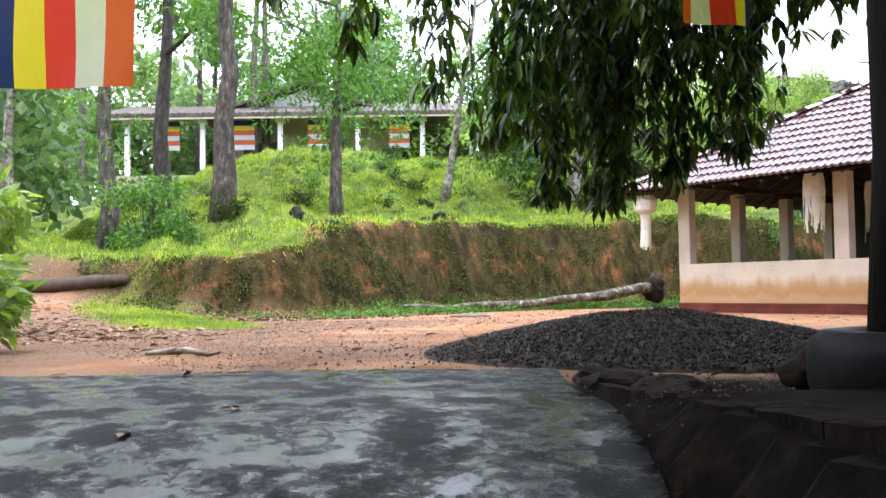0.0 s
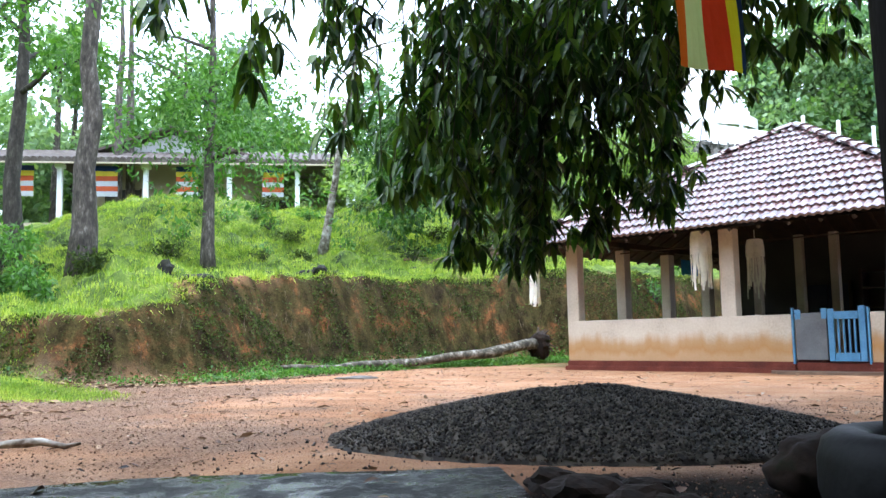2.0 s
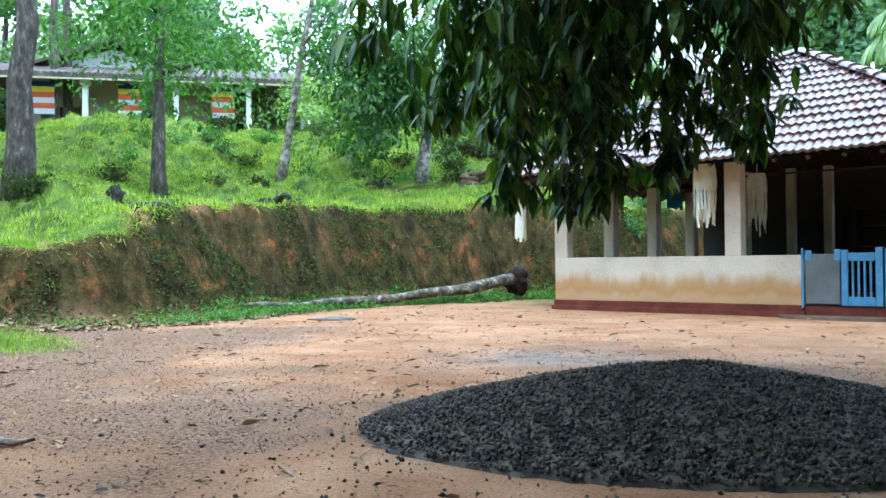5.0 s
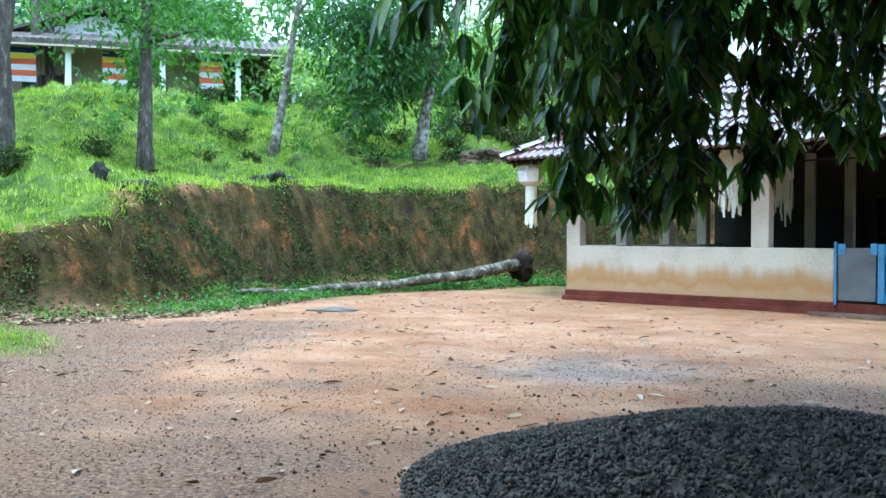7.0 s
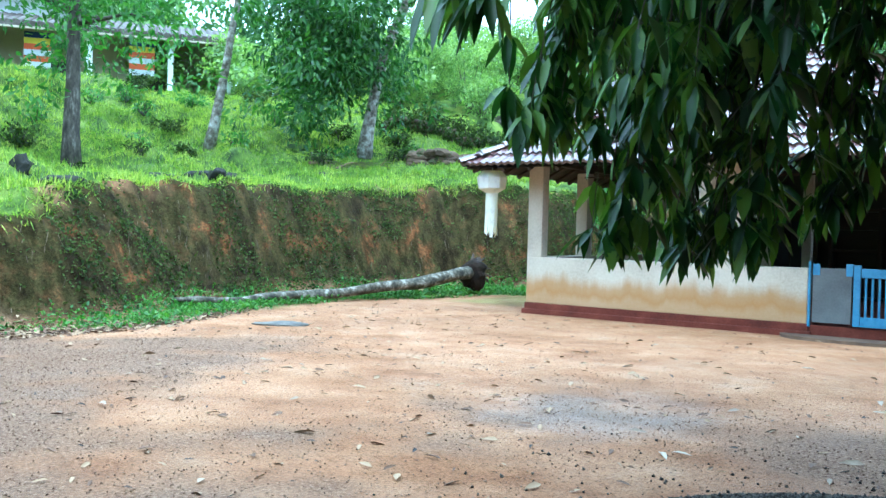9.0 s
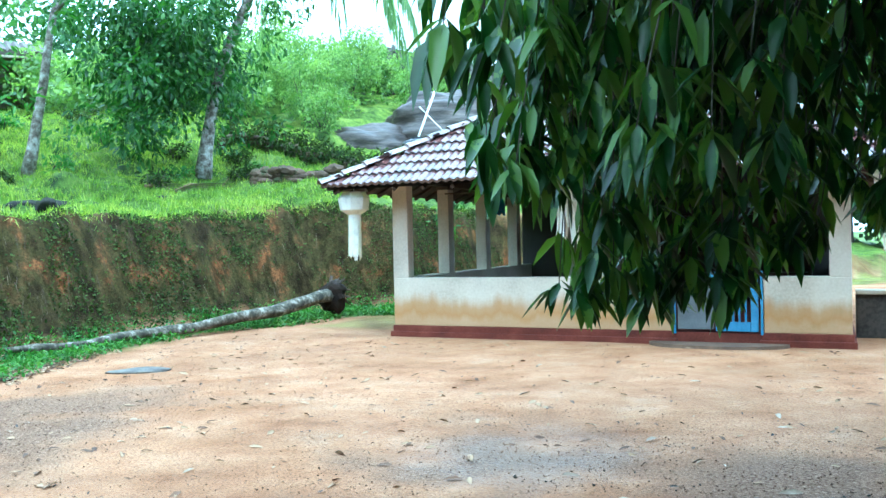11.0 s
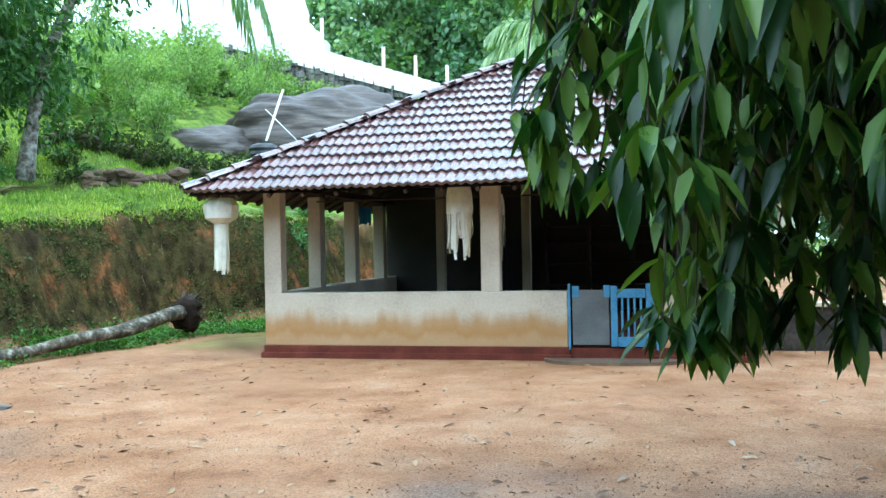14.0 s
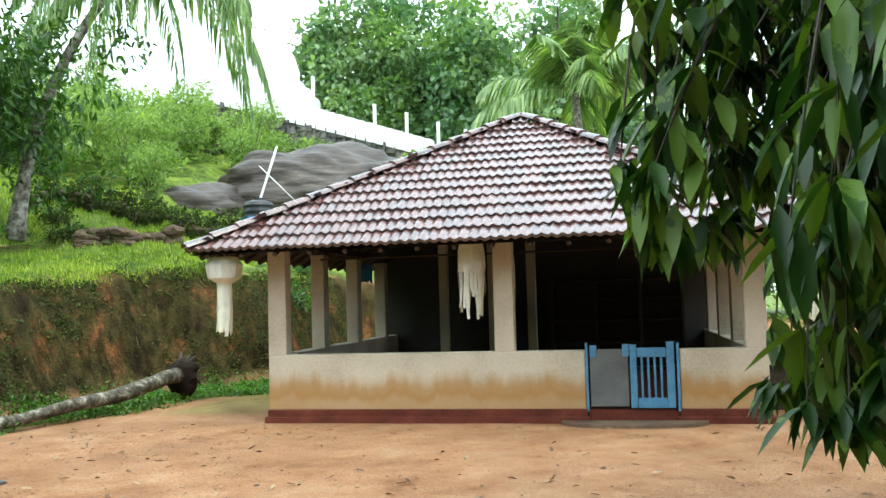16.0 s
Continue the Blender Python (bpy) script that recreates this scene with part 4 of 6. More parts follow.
def build_heap():
    n = 90
    g = np.linspace(-2.1, 2.1, n)
    X, Y = np.meshgrid(HC.x + g, HC.y + g)
    Zh = heap_z(X, Y) - .012
    base = height(X, Y)
    v = np.stack([X, Y, base + Zh - .08 * (Zh <= 0)], -1).reshape(-1, 3)
    i = np.arange(n * n).reshape(n, n)
    f = np.stack([i[:-1, :-1], i[:-1, 1:], i[1:, 1:], i[1:, :-1]], -1)
    keep = (Zh > -.02)[:-1, :-1]
    heap = thing("gravel_heap", "heap of dark crushed granite chips on the yard", "gravel heap", tuple(HC))
    put("heap_core", quick_mesh("heap_core", v, f[keep], M["gravel"]), heap)
    rng = np.random.default_rng(5)
    m = 62000
    x, y = HC.x + rng.uniform(-2.2, 2.2, m), HC.y + rng.uniform(-2.2, 2.2, m)
    z = heap_z(x, y)
    sparse = rng.random(m) < np.where(z > .02, 1, .007 * np.exp(-2 * np.clip(np.hypot(x - HC.x, y - HC.y) - 1.6, 0, 9)) * 3)
    x, y, z = x[sparse], y[sparse], z[sparse]
    m = len(x)
    o = np.array([[1, 0, 0], [-1, 0, 0], [0, 1, 0], [0, -1, 0], [0, 0, 1], [0, 0, -1]], float)
    of = np.array([[0, 2, 4], [2, 1, 4], [1, 3, 4], [3, 0, 4], [2, 0, 5], [1, 2, 5], [3, 1, 5], [0, 3, 5]])
    size = rng.uniform(.006, .015, (m, 1, 1)) * rng.uniform(.5, 1.3, (m, 1, 3))
    q = o[None] * rng.uniform(.7, 1.2, (m, 6, 1)) * size
    ang = rng.uniform(0, 6.28, (m, 1))
    tl = rng.normal(size=(m, 1)) * .8
    c, s2 = np.cos(ang), np.sin(ang)
    qx, qy, qz = q[..., 0], q[..., 1], q[..., 2]
    qx, qz = qx * np.cos(tl) - qz * np.sin(tl), qx * np.sin(tl) + qz * np.cos(tl)
    v = np.stack([qx * c - qy * s2 + x[:, None], qx * s2 + qy * c + y[:, None], qz + (height(x, y) + z)[:, None] + .004], -1)
    ob = put("chip_layer", quick_mesh("chip_layer", v.reshape(-1, 3), (np.arange(m)[:, None, None] * 6 + of).reshape(-1, 3), M["gravel"]), heap)
    ob["kind"] = "stuff"


build_heap()

# ---------- tyre planter and the shade tree ----------
TY = Vector((8.6, -9.68, .0))
TYZ = ground_z(TY.x, TY.y) - .04
tyre = thing("tyre_planter", "old black tyre laid flat as a tree planter", "tyre", (TY.x, TY.y, TYZ))
b = bmesh.new()
prof = [(.46, .0), (.5, .04), (.52, .1), (.52, .2), (.5, .26), (.45, .29), (.38, .295), (.33, .28), (.31, .25), (.32, .2), (.4, .1), (.44, .02)]
rings = []
for i in range(48):
    a = 2 * math.pi * i / 48
    rings.append([b.verts.new((TY.x + r * .84 * math.cos(a), TY.y + r * .84 * math.sin(a), TYZ - .02 + z)) for r, z in prof])
for i in range(48):
    r0, r1 = rings[i], rings[(i + 1) % 48]
    for j in range(len(prof)):
        b.faces.new((r0[j], r1[j], r1[(j + 1) % len(prof)], r0[(j + 1) % len(prof)]))
bmesh.ops.recalc_face_normals(b, faces=b.faces)
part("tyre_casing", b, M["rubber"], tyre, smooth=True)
b = bmesh.new()
bmesh.ops.create_cone(b, cap_ends=True, segments=32, radius1=.3, radius2=.27, depth=.16, matrix=Matrix.Translation((TY.x, TY.y, TYZ + .09)))
part("planter_soil", b, M["rubble"], tyre)

# rough laterite kerb between the drive and the planting bed
kerb = thing("laterite_kerb", "row of mossy laterite blocks, coloured dark for tree shade, beside the wet drive", "kerb", (8.3, -10.8, -.3))
K0, K1 = Vector((7.66, -10.44, .0)), Vector((9.75, -11.62, .14))
kdir = (K1 - K0).normalized()
kback = Vector((-kdir.y, kdir.x, 0)).normalized()
at_k = 0.0
for i, ln in enumerate((.44, .38, .41, .36, .43, .37)):
    b = bmesh.new()
    bmesh.ops.create_cube(b, size=1)
    bmesh.ops.subdivide_edges(b, edges=b.edges[:], cuts=5, use_grid_fill=True)
    mid = K0 + kdir * (at_k + ln / 2) + kback * .11
    for v in b.verts:
        q = mid + kdir * (v.co.x * (ln - .012)) + kback * (v.co.y * .22) + Vector((0, 0, (v.co.z - .5) * .62))
        worn = .03 if abs(v.co.z) > .45 or abs(v.co.x) > .45 else .022
        v.co = q + Vector((noise.noise(q * 5), noise.noise(q * 5 + Vector((7, 0, 0))), noise.noise(q * 6 + Vector((0, 5, 0))) * .7)) * worn + Vector((noise.noise(q * 17), noise.noise(q * 17 + Vector((3, 0, 0))), noise.noise(q * 17 + Vector((0, 9, 0))))) * .01
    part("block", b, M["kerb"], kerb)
    at_k += ln
rk = random.Random(33)
for x, y, r in ((7.2, -9.98, .1), (7.42, -10.08, .13), (7.56, -9.86, .09), (7.36, -9.8, .07), (7.72, -10.12, .12), (7.95, -10.3, .09), (7.05, -9.82, .06)):
    b = bmesh.new()
    bmesh.ops.create_icosphere(b, subdivisions=3, radius=1)
    sd = rk.uniform(0, 40)
    for v in b.verts:
        v.co *= 1 + .4 * noise.noise(v.co * 1.6 + Vector((sd, 0, 0))) + .12 * noise.noise(v.co * 5 + Vector((0, sd, 0)))
    bmesh.ops.transform(b, matrix=Matrix.Translation((x, y, ground_z(x, y) + r * .2)) @ Matrix.Diagonal((r * 1.2, r, r * .6, 1)), verts=b.verts)
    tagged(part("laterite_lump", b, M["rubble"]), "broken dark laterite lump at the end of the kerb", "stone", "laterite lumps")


def mango_tree():
    """The shade tree whose drooping leaves hang before the yard."""
    tree = thing("mango_tree", "large dark mango tree with drooping glossy leaves", "tree", (TY.x, TY.y, TYZ + .1))
    tp = [(TY.x, TY.y, TYZ + .1), (TY.x + .03, TY.y, .9), (TY.x + .0, TY.y + .03, 2.2), (TY.x - .05, TY.y + .1, 3.6), (TY.x - .1, TY.y + .1, 6)]
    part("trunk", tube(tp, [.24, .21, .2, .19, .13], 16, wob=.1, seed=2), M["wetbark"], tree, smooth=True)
    rng = np.random.default_rng(12)
    limbs = [((TY.x, TY.y, 2.6), (6.4, -8.9, 3.4), (5.0, -8.5, 3.0)), ((TY.x, TY.y, 3.0), (7.3, -7.9, 3.7), (5.9, -7.2, 3.0)),
             ((TY.x, TY.y, 2.9), (7.6, -10.6, 3.6), (6.4, -11.2, 3.5)), ((TY.x, TY.y, 3.2), (8.6, -8.0, 3.6), (8.0, -6.5, 3.1)),
             ((TY.x, TY.y, 3.4), (9.8, -10.4, 3.9), (10.8, -12, 3.9)), ((TY.x, TY.y, 3.4), (9.9, -8.2, 3.9), (11.5, -7.5, 3.6))]
    for i, (a, m, e) in enumerate(limbs):
        pts = [Vector(a).lerp(Vector(m), t) for t in (0, .33, .66)] + [Vector(m).lerp(Vector(e), t) for t in (0, .33, .66, 1)]
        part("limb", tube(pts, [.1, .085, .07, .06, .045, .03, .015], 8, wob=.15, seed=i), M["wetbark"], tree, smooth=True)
    # hanging sprays: place of the tip, lowest leaf
    sprays = SPRAYS(rng)
    twig = bmesh.new()
    bases, dirs, nors = [], [], []
    for x, y, zt, zb in sprays:
        n = max(3, int((zt - zb) / .19))
        px, py = x + abs(rng.normal()) * .3, y + rng.normal() * .2
        pts = []
        for k in range(n + 1):
            t = k / n
            pts.append(Vector((px + (x - px) * t ** .6, py + (y - py) * t ** .6, zt + (zb + .17 - zt) * t)))
        tube(pts, [.007 - .0045 * k / n for k in range(n + 1)], 4, twig, cap=False)
        for k in range(n + 1):
            cnt = rng.integers(2, 6) if k < n else rng.integers(7, 12)
            for _ in range(cnt):
                a = rng.uniform(0, 6.28)
                out = rng.uniform(.15, 1.2)
                bases.append(np.array(pts[k]) + rng.normal(size=3) * .015)
                dirs.append([math.cos(a) * out, math.sin(a) * out, -rng.uniform(.45, 1.2)])
                nors.append([math.cos(a), math.sin(a), .5 + rng.normal() * .3])
    part("twig_wood", twig, M["bark"], tree)["kind"] = "stuff"
    base, d, nr = np.array(bases), np.array(dirs), np.array(nors)
    L = rng.uniform(.12, .225, len(base))
    W = L * rng.uniform(.25, .33, len(base))
    # single leaves, nearest the yard's middle, and the rest joined
    order = np.argsort(np.hypot(base[:, 0] - 5.4, base[:, 1] + 9.6) + (base[:, 2] > 2.2) * 5)
    single, rest = order[:280], order[280:]
    v, f = leaf_arrays(base[rest], d[rest], nr[rest], L[rest], W[rest])
    crown = put("crown", quick_mesh("crown", v, f, M["leaf"]), tree)
    shapes = []
    for k in range(6):
        v, f = leaf_arrays(np.zeros((1, 3)), np.array([[0, 0, -1.0]]), np.array([[0, 1.0, 0]]), np.array([.13 + .018 * k]), np.array([.036 + .004 * k]), .1 + .03 * k, .08 + .04 * k)
        shapes.append(quick_mesh("leaf", v, f, M["leaf_one"]))
    for j in single:
        ob = new("leaf", shapes[int(min(5, max(0, (L[j] - .12) / .018)))])
        ob.parent = tree
        dd, nn = Vector(d[j]).normalized(), Vector(nr[j])
        sx = dd.cross(nn).normalized()
        uu = sx.cross(dd)
        m = Matrix((sx, uu, -dd)).transposed().to_4x4()
        m.translation = Vector(base[j]) - Vector(tree.location)
        ob.matrix_basis = m
    # the roof of leaves overhead
    cl = []
    for _ in range(620):
        x, y = rng.uniform(4.4, 16), rng.uniform(-20, -5.2)
        if x + .45 * (y + 12) < 7.0 or (y > -9.5 and rng.random() < .45):
            continue
        cl.append((x, y, rng.uniform(3.7, 6.4) + .1 * abs(x - 9), rng.uniform(.6, 1.1)))
    # extra overhead clumps, out of view, added to cut the sky light
    for _ in range(520):
        x, y = rng.uniform(4.8, 14), rng.uniform(-17, -6)
        if x + .45 * (y + 12) > 7.3:
            cl.append((x, y, rng.uniform(4.0, 6.6), rng.uniform(.7, 1.1)))
    # unseen leaf screens beside and behind the camera, added to block sky light
    for _ in range(260):
        x, y = rng.uniform(9.6, 14.5), rng.uniform(-11.2, -3.5)
        cl.append((x + .25, y, rng.uniform(1.4, 5), rng.uniform(.5, .95)))
    for _ in range(200):
        x, y = rng.uniform(10.5, 16), rng.uniform(-20, -11.2)
        cl.append((x + max(0, (-14.5 - y) * .0) + 1.6, y, rng.uniform(1.2, 5), rng.uniform(.5, .95)))
    for _ in range(300):
        x, y = rng.uniform(1, 12), rng.uniform(-21, -15.6)
        cl.append((x, y, rng.uniform(.8, 6), rng.uniform(.6, 1.1)))
    ob = put("upper_crown_and_light_screen", crown_mesh("upper_crown_and_light_screen", cl, 130, .24, M["leaf"], 5, .6, .5, True), tree)
    return tree


M["leaf_one"] = material("dark_glossy_single_leaf", [(.011, .032, .008), (.02, .056, .011), (.04, .098, .017), (.1, .18, .028)], 3, .34, .1, 20, transl=.18, spec=.33, obj_random=.5)


# hanging boughs: x, y, spread, height of the lowest leaves, height where they spring, number of sprays
BOUGHS = [
    (4.60, -7.92, .11, 1.52, 2.5, 10), (4.74, -7.78, .10, 1.42, 2.7, 8), (5.12, -7.7, .17, .93, 2.9, 20),
    (5.1, -8.18, .17, 1.0, 2.9, 16), (5.42, -7.86, .24, .97, 2.9, 24), (5.76, -7.50, .26, 1.12, 2.9, 20),
    (6.14, -7.30, .24, 1.30, 3.0, 16), (5.02, -8.72, .17, 1.40, 2.8, 13), (5.08, -9.36, .15, 1.68, 2.9, 7), (4.84, -9.3, .1, 1.9, 2.9, 4),
    (5.50, -8.60, .36, 1.45, 3.0, 20), (5.46, -10.18, .12, 1.62, 2.3, 4), (5.35, -9.60, .3, 2.1, 3.0, 6),
    (6.35, -8.15, .45, 1.75, 3.1, 18), (5.08, -10.65, .10, 2.06, 2.8, 4), (6.0, -6.9, .3, 1.5, 3.0, 12),
    (7.3, -8.3, .5, 2.0, 3.2, 12), (4.88, -7.58, .1, 1.5, 2.9, 10), (5.2, -7.15, .22, 1.55, 3.0, 14),
]


def SPRAYS(rng):
    """Hanging sprays: x, y, height of the top, height of the lowest leaves."""
    out = []
    for x, y, spread, low, top_z, count in BOUGHS:
        for _ in range(max(3, int(count * .85))):
            a, q = rng.uniform(0, 6.28), spread * math.sqrt(rng.random())
            rise = rng.uniform(-.02, .1) if rng.random() < .4 else rng.uniform(.05, .85) ** 1.3
            out.append((x + q * math.cos(a), y + q * math.sin(a), top_z + rng.uniform(-.15, .35), min(low + rise, top_z - .25)))
    for _ in range(64):
        x, y = rng.uniform(5.0, 9.2), rng.uniform(-10.0, -5.8)
        if x < 5.6 - .36 * (y + 10.9) + .2:
            continue
        out.append((x, y, 3.6 + rng.uniform(-.2, .4), rng.uniform(2.0, 2.9)))
    return out


mango_tree()


# ---------- trees of the hillside ----------
def tree(name, x, y, lean, h, r, bark, clumps, per, length, leafmat, label, seed, limbs=6, low=.45):
    z = ground_z(x, y)
    rnd = random.Random(seed)
    t = thing(name, label, "tree", (x, y, z))
    top_pt = Vector((x + lean[0], y + lean[1], z + h))
    pts = bend((x, y, z - .25), top_pt, 9, 0, r * .5, seed)
    part("trunk", tube(pts, [r * (1.35 if i == 0 else 1.05 if i == 1 else 1 - .7 * i / 9) for i in range(10)], 12, wob=.16, seed=seed), bark, t, smooth=True)
    cl = []
    for i in range(limbs):
        f = low + (1 - low) * (i + .5) / limbs
        a0 = pts[0].lerp(pts[-1], f)
        ang = i * 2.4 + rnd.uniform(-.4, .4)
        ln = h * rnd.uniform(.16, .3)
        e = a0 + Vector((math.cos(ang) * ln, math.sin(ang) * ln, ln * rnd.uniform(.05, .5)))
        part("limb", tube(bend(a0, e, 4, -.06 * ln, .05, seed + i), [r * .38, r * .3, r * .24, r * .16, r * .07], 6), bark, t, smooth=True)
        for k in range(max(1, clumps // limbs)):
            q = a0.lerp(e, rnd.uniform(.4, 1.1))
            cl.append((q.x + rnd.uniform(-.6, .6), q.y + rnd.uniform(-.6, .6), q.z + rnd.uniform(-.5, .5), rnd.uniform(.35, .8)))
    put("crown", crown_mesh("crown", cl, per, length, leafmat, seed), t)
    return t


tree("tree", -9.6, -4.75, (.5, .3), 11, .27, M["bark"], 90, 130, .2, M["leaf_tree"], "tall straight forest tree with scaly grey bark", 21, 6, .62)
st_tree = tree("tree", -9.6, -1.6, (-.3, .2), 9, .16, M["bark"], 70, 75, .17, M["leaf_tree"], "slender tree with thin spreading limbs and light foliage", 22, 9, .3)
cw_tree = tree("tree", -10.5, -7.2, (.4, 0), 10, .2, M["bark"], 90, 130, .18, M["leaf_tree"], "leaning tree wrapped in creepers above the path", 23, 6, .5)
tree("tree", -14.5, -4.6, (.2, .3), 11, .24, M["darkbark"], 110, 140, .2, M["leaf_tree"], "dark forked tree with creepers on its trunk", 24, 8, .4)
yt = tree("tree", -11.2, 3.1, (1.3, .6), 7, .13, M["palebark"], 10, 60, .2, M["leaf_tree"], "young pale-stemmed tree with a dense drooping crown", 25, 5, .5)
rr = random.Random(77)
put("lower_crown", crown_mesh("lower_crown", [(-9.6 + rr.gauss(0, 1.3), -1.6 + rr.gauss(0, 1.3), 6.0 + rr.gauss(0, 1.0), rr.uniform(.3, .65)) for _ in range(100)], 190, .18, M["leaf_tree"], 79, .6, .4), st_tree)
put("creeper_leaves", crown_mesh("creeper_leaves", [(-10.5 + rr.gauss(0, .35), -7.2 + rr.gauss(0, .35), 1.4 + rr.uniform(0, 5.5), rr.uniform(.25, .5)) for _ in range(40)], 260, .12, M["leaf_tree"], 80, .9, .4), cw_tree)["kind"] = "stuff"
put("lower_crown", crown_mesh("lower_crown", [(-8.5 + rr.gauss(0, .95), 4.6 + rr.gauss(0, 1.0), 5.9 + rr.gauss(0, 1.0), rr.uniform(.4, .8)) for _ in range(120)], 240, .2, M["leaf_mid"], 78, .8, .6), yt)
tree("tree", -15.5, -8.3, (.1, .2), 10, .16, M["palebark"], 60, 60, .2, M["leaf_tree"], "thin pale tree among shrubs", 26, 7, .35)
tree("tree", -19, -9, (.3, .2), 12, .22, M["bark"], 90, 70, .25, M["leaf_tree"], "tall tree at the edge of the woods", 27, 8, .3)


def palm(name, x, y, lean, h, r, fronds, flen, seed, label, droop=1.0, el0=-.25, el1=1.0, blade=.06):
    z = ground_z(x, y)
    t = thing(name, label, "palm", (x, y, z))
    top_pt = Vector((x + lean[0], y + lean[1], z + h))
    pts = [Vector((x, y, z - .2)).lerp(top_pt, k / 10) + Vector((lean[0], lean[1], 0)) * (-.22 * math.sin(k / 10 * math.pi)) for k in range(11)]
    part("trunk", tube(pts, [r * (1.5 if k == 0 else 1.15 if k == 1 else 1 - .04 * k) for k in range(11)], 12, wob=.1, seed=seed), M["palebark"], t, smooth=True)
    rng = np.random.default_rng(seed)
    for i in range(fronds):
        a = i * 2.399 + rng.uniform(-.2, .2)
        el = rng.uniform(el0, el1)
        ln = flen * rng.uniform(.8, 1.1)
        spine = []
        for k in range(13):
            s = k / 12
            rr = ln * s * math.cos(el) * (1 - .25 * s * s)
            zz = ln * (math.sin(el) * s - droop * .62 * s * s)
            spine.append(np.array(top_pt) + [math.cos(a) * rr, math.sin(a) * rr, zz])
        spine = np.array(spine)
        fr = part("frond", tube([Vector(q) for q in spine], [.03 - .0021 * k for k in range(13)], 5), M["frond"], t)
        n = 46
        s = np.repeat(np.linspace(.1, .99, n), 2)
        sd = np.tile([1, -1], n)
        base = np.stack([np.interp(s * 12, np.arange(13), spine[:, c]) for c in range(3)], -1)
        tang = np.stack([np.interp(s * 12, np.arange(13), np.gradient(spine[:, c])) for c in range(3)], -1)
        tang /= np.linalg.norm(tang, axis=1, keepdims=True)
        side = np.stack([-np.sin(a) * np.ones(2 * n), np.cos(a) * np.ones(2 * n), np.zeros(2 * n)], -1) * sd[:, None]
        dirn = side * .8 + tang * .55 + np.array([0, 0, -.75 * droop]) + rng.normal(size=(2 * n, 3)) * .1
        L = flen * .27 * np.sin(np.clip(s, .05, 1) * 2.7 + .25).clip(.25, 1) * rng.uniform(.85, 1.1, 2 * n)
        v, f = leaf_arrays(base, dirn, np.tile([0, 0, 1.0], (2 * n, 1)) + side * .3, L, np.full(2 * n, blade), .1, .3)
        ob = put("leaflet_blade", quick_mesh("leaflet_blade", v, f, M["frond"]), fr)
        ob["kind"] = "stuff"
    return t, top_pt


palm("coconut_palm", -8.0, 5.5, (2.2, 1.4), 6.5, .15, 30, 3.9, 31, "leaning coconut palm with pale trunk and drooping fronds", 1.3)
palm("coconut_palm", 3.3, 21.9, (-.2, .1), 9.1 - ground_z(3.3, 21.9), .24, 26, 5.2, 32, "young coconut palm with arching fronds behind the roof", .8, .15, 1.35, .1)

# ---------- rock outcrop, stone terrace and white shrine on the hill ----------
def boulder(x, y, z, sx, sy, sz, seed, name, label, mat, rot=0.0, sub=4, stria=.03, parent=None):
    b = bmesh.new()
    bmesh.ops.create_icosphere(b, subdivisions=sub, radius=1)
    for v in b.verts:
        q = v.co.copy()
        k = 1 + .22 * noise.noise(q * 1.3 + Vector((seed, 0, 0))) + .09 * noise.noise(q * 3.7 + Vector((0, seed, 0))) + stria * noise.noise(Vector((q.x * 2 + q.z, q.y * 2, q.z * 11))) + stria * .5 * noise.noise(Vector((q.x * 5, q.y * 5, q.z * 24 + q.x * 3)))
        v.co = Vector((q.x * sx, q.y * sy, q.z * sz)) * k
    bmesh.ops.transform(b, matrix=Matrix.Translation((x, y, z)) @ Matrix.Rotation(rot, 4, "Z"), verts=b.verts)
    if parent is not None:
        return part(name, b, mat, parent, label, smooth=True)
    return tagged(part(name, b, mat, smooth=True), label, "rock")


outcrop = thing("rock_outcrop", "large wet grey-brown rock outcrop on the hillside", "rock", (-5.3, 17.6, 3.2))
boulder(-5.3, 17.6, 4.3, 4.3, 3.0, 2.5, 3.0, "rock_mass", "", M["rock"], .1, 6, .06, outcrop)
boulder(-8.3, 14.6, 4.1, 1.9, 1.5, 1.15, 7.0, "rock_shoulder", "low wet shoulder of the rock", M["rock"], .5, 5, .05, outcrop)
boulder(-2.2, 19.0, 4.2, 1.9, 1.6, 1.3, 9.0, "rock_shoulder", "", M["rock"], .2, 5, .05, outcrop)
tank = thing("water_tank", "black plastic water tank on the slope", "water tank", (-5.0, 11.25, 3.6))
b = bmesh.new()
prof = [(.0, .0), (.5, .0), (.52, .06), (.5, .1), (.53, .2), (.5, .3), (.53, .4), (.5, .5), (.52, .6), (.46, .7), (.2, .78), (.2, .84), (0, .84)]
rings = [[b.verts.new((-5.0 + r * .8 * math.cos(a), 11.25 + r * .8 * math.sin(a), 3.6 + z * .85)) for a in [2 * math.pi * i / 28 for i in range(28)]] for r, z in prof[1:-1]]
for r0, r1 in zip(rings, rings[1:]):
    for j in range(28):
        b.faces.new((r0[j], r0[(j + 1) % 28], r1[(j + 1) % 28], r1[j]))
b.faces.new(rings[0][::-1])
b.faces.new(rings[-1])
part("tank_body", b, M["tank"], tank, smooth=False)
part("tank_label", box(-5.3, -4.95, 10.8, 10.83, 3.68, 3.8, 0), M["bluepl"], tank, "pale blue label")
pipe = thing("water_pipe", "grey plastic pipe running down the rock to the tank", "pipe", (-5.0, 11.3, 4.2))
part("pipe_run", tube([(-5.0, 11.3, 4.2), (-5.25, 12.5, 5.1), (-5.55, 13.95, 6.2)], [.035] * 3, 8), M["pvc"], pipe, smooth=True)
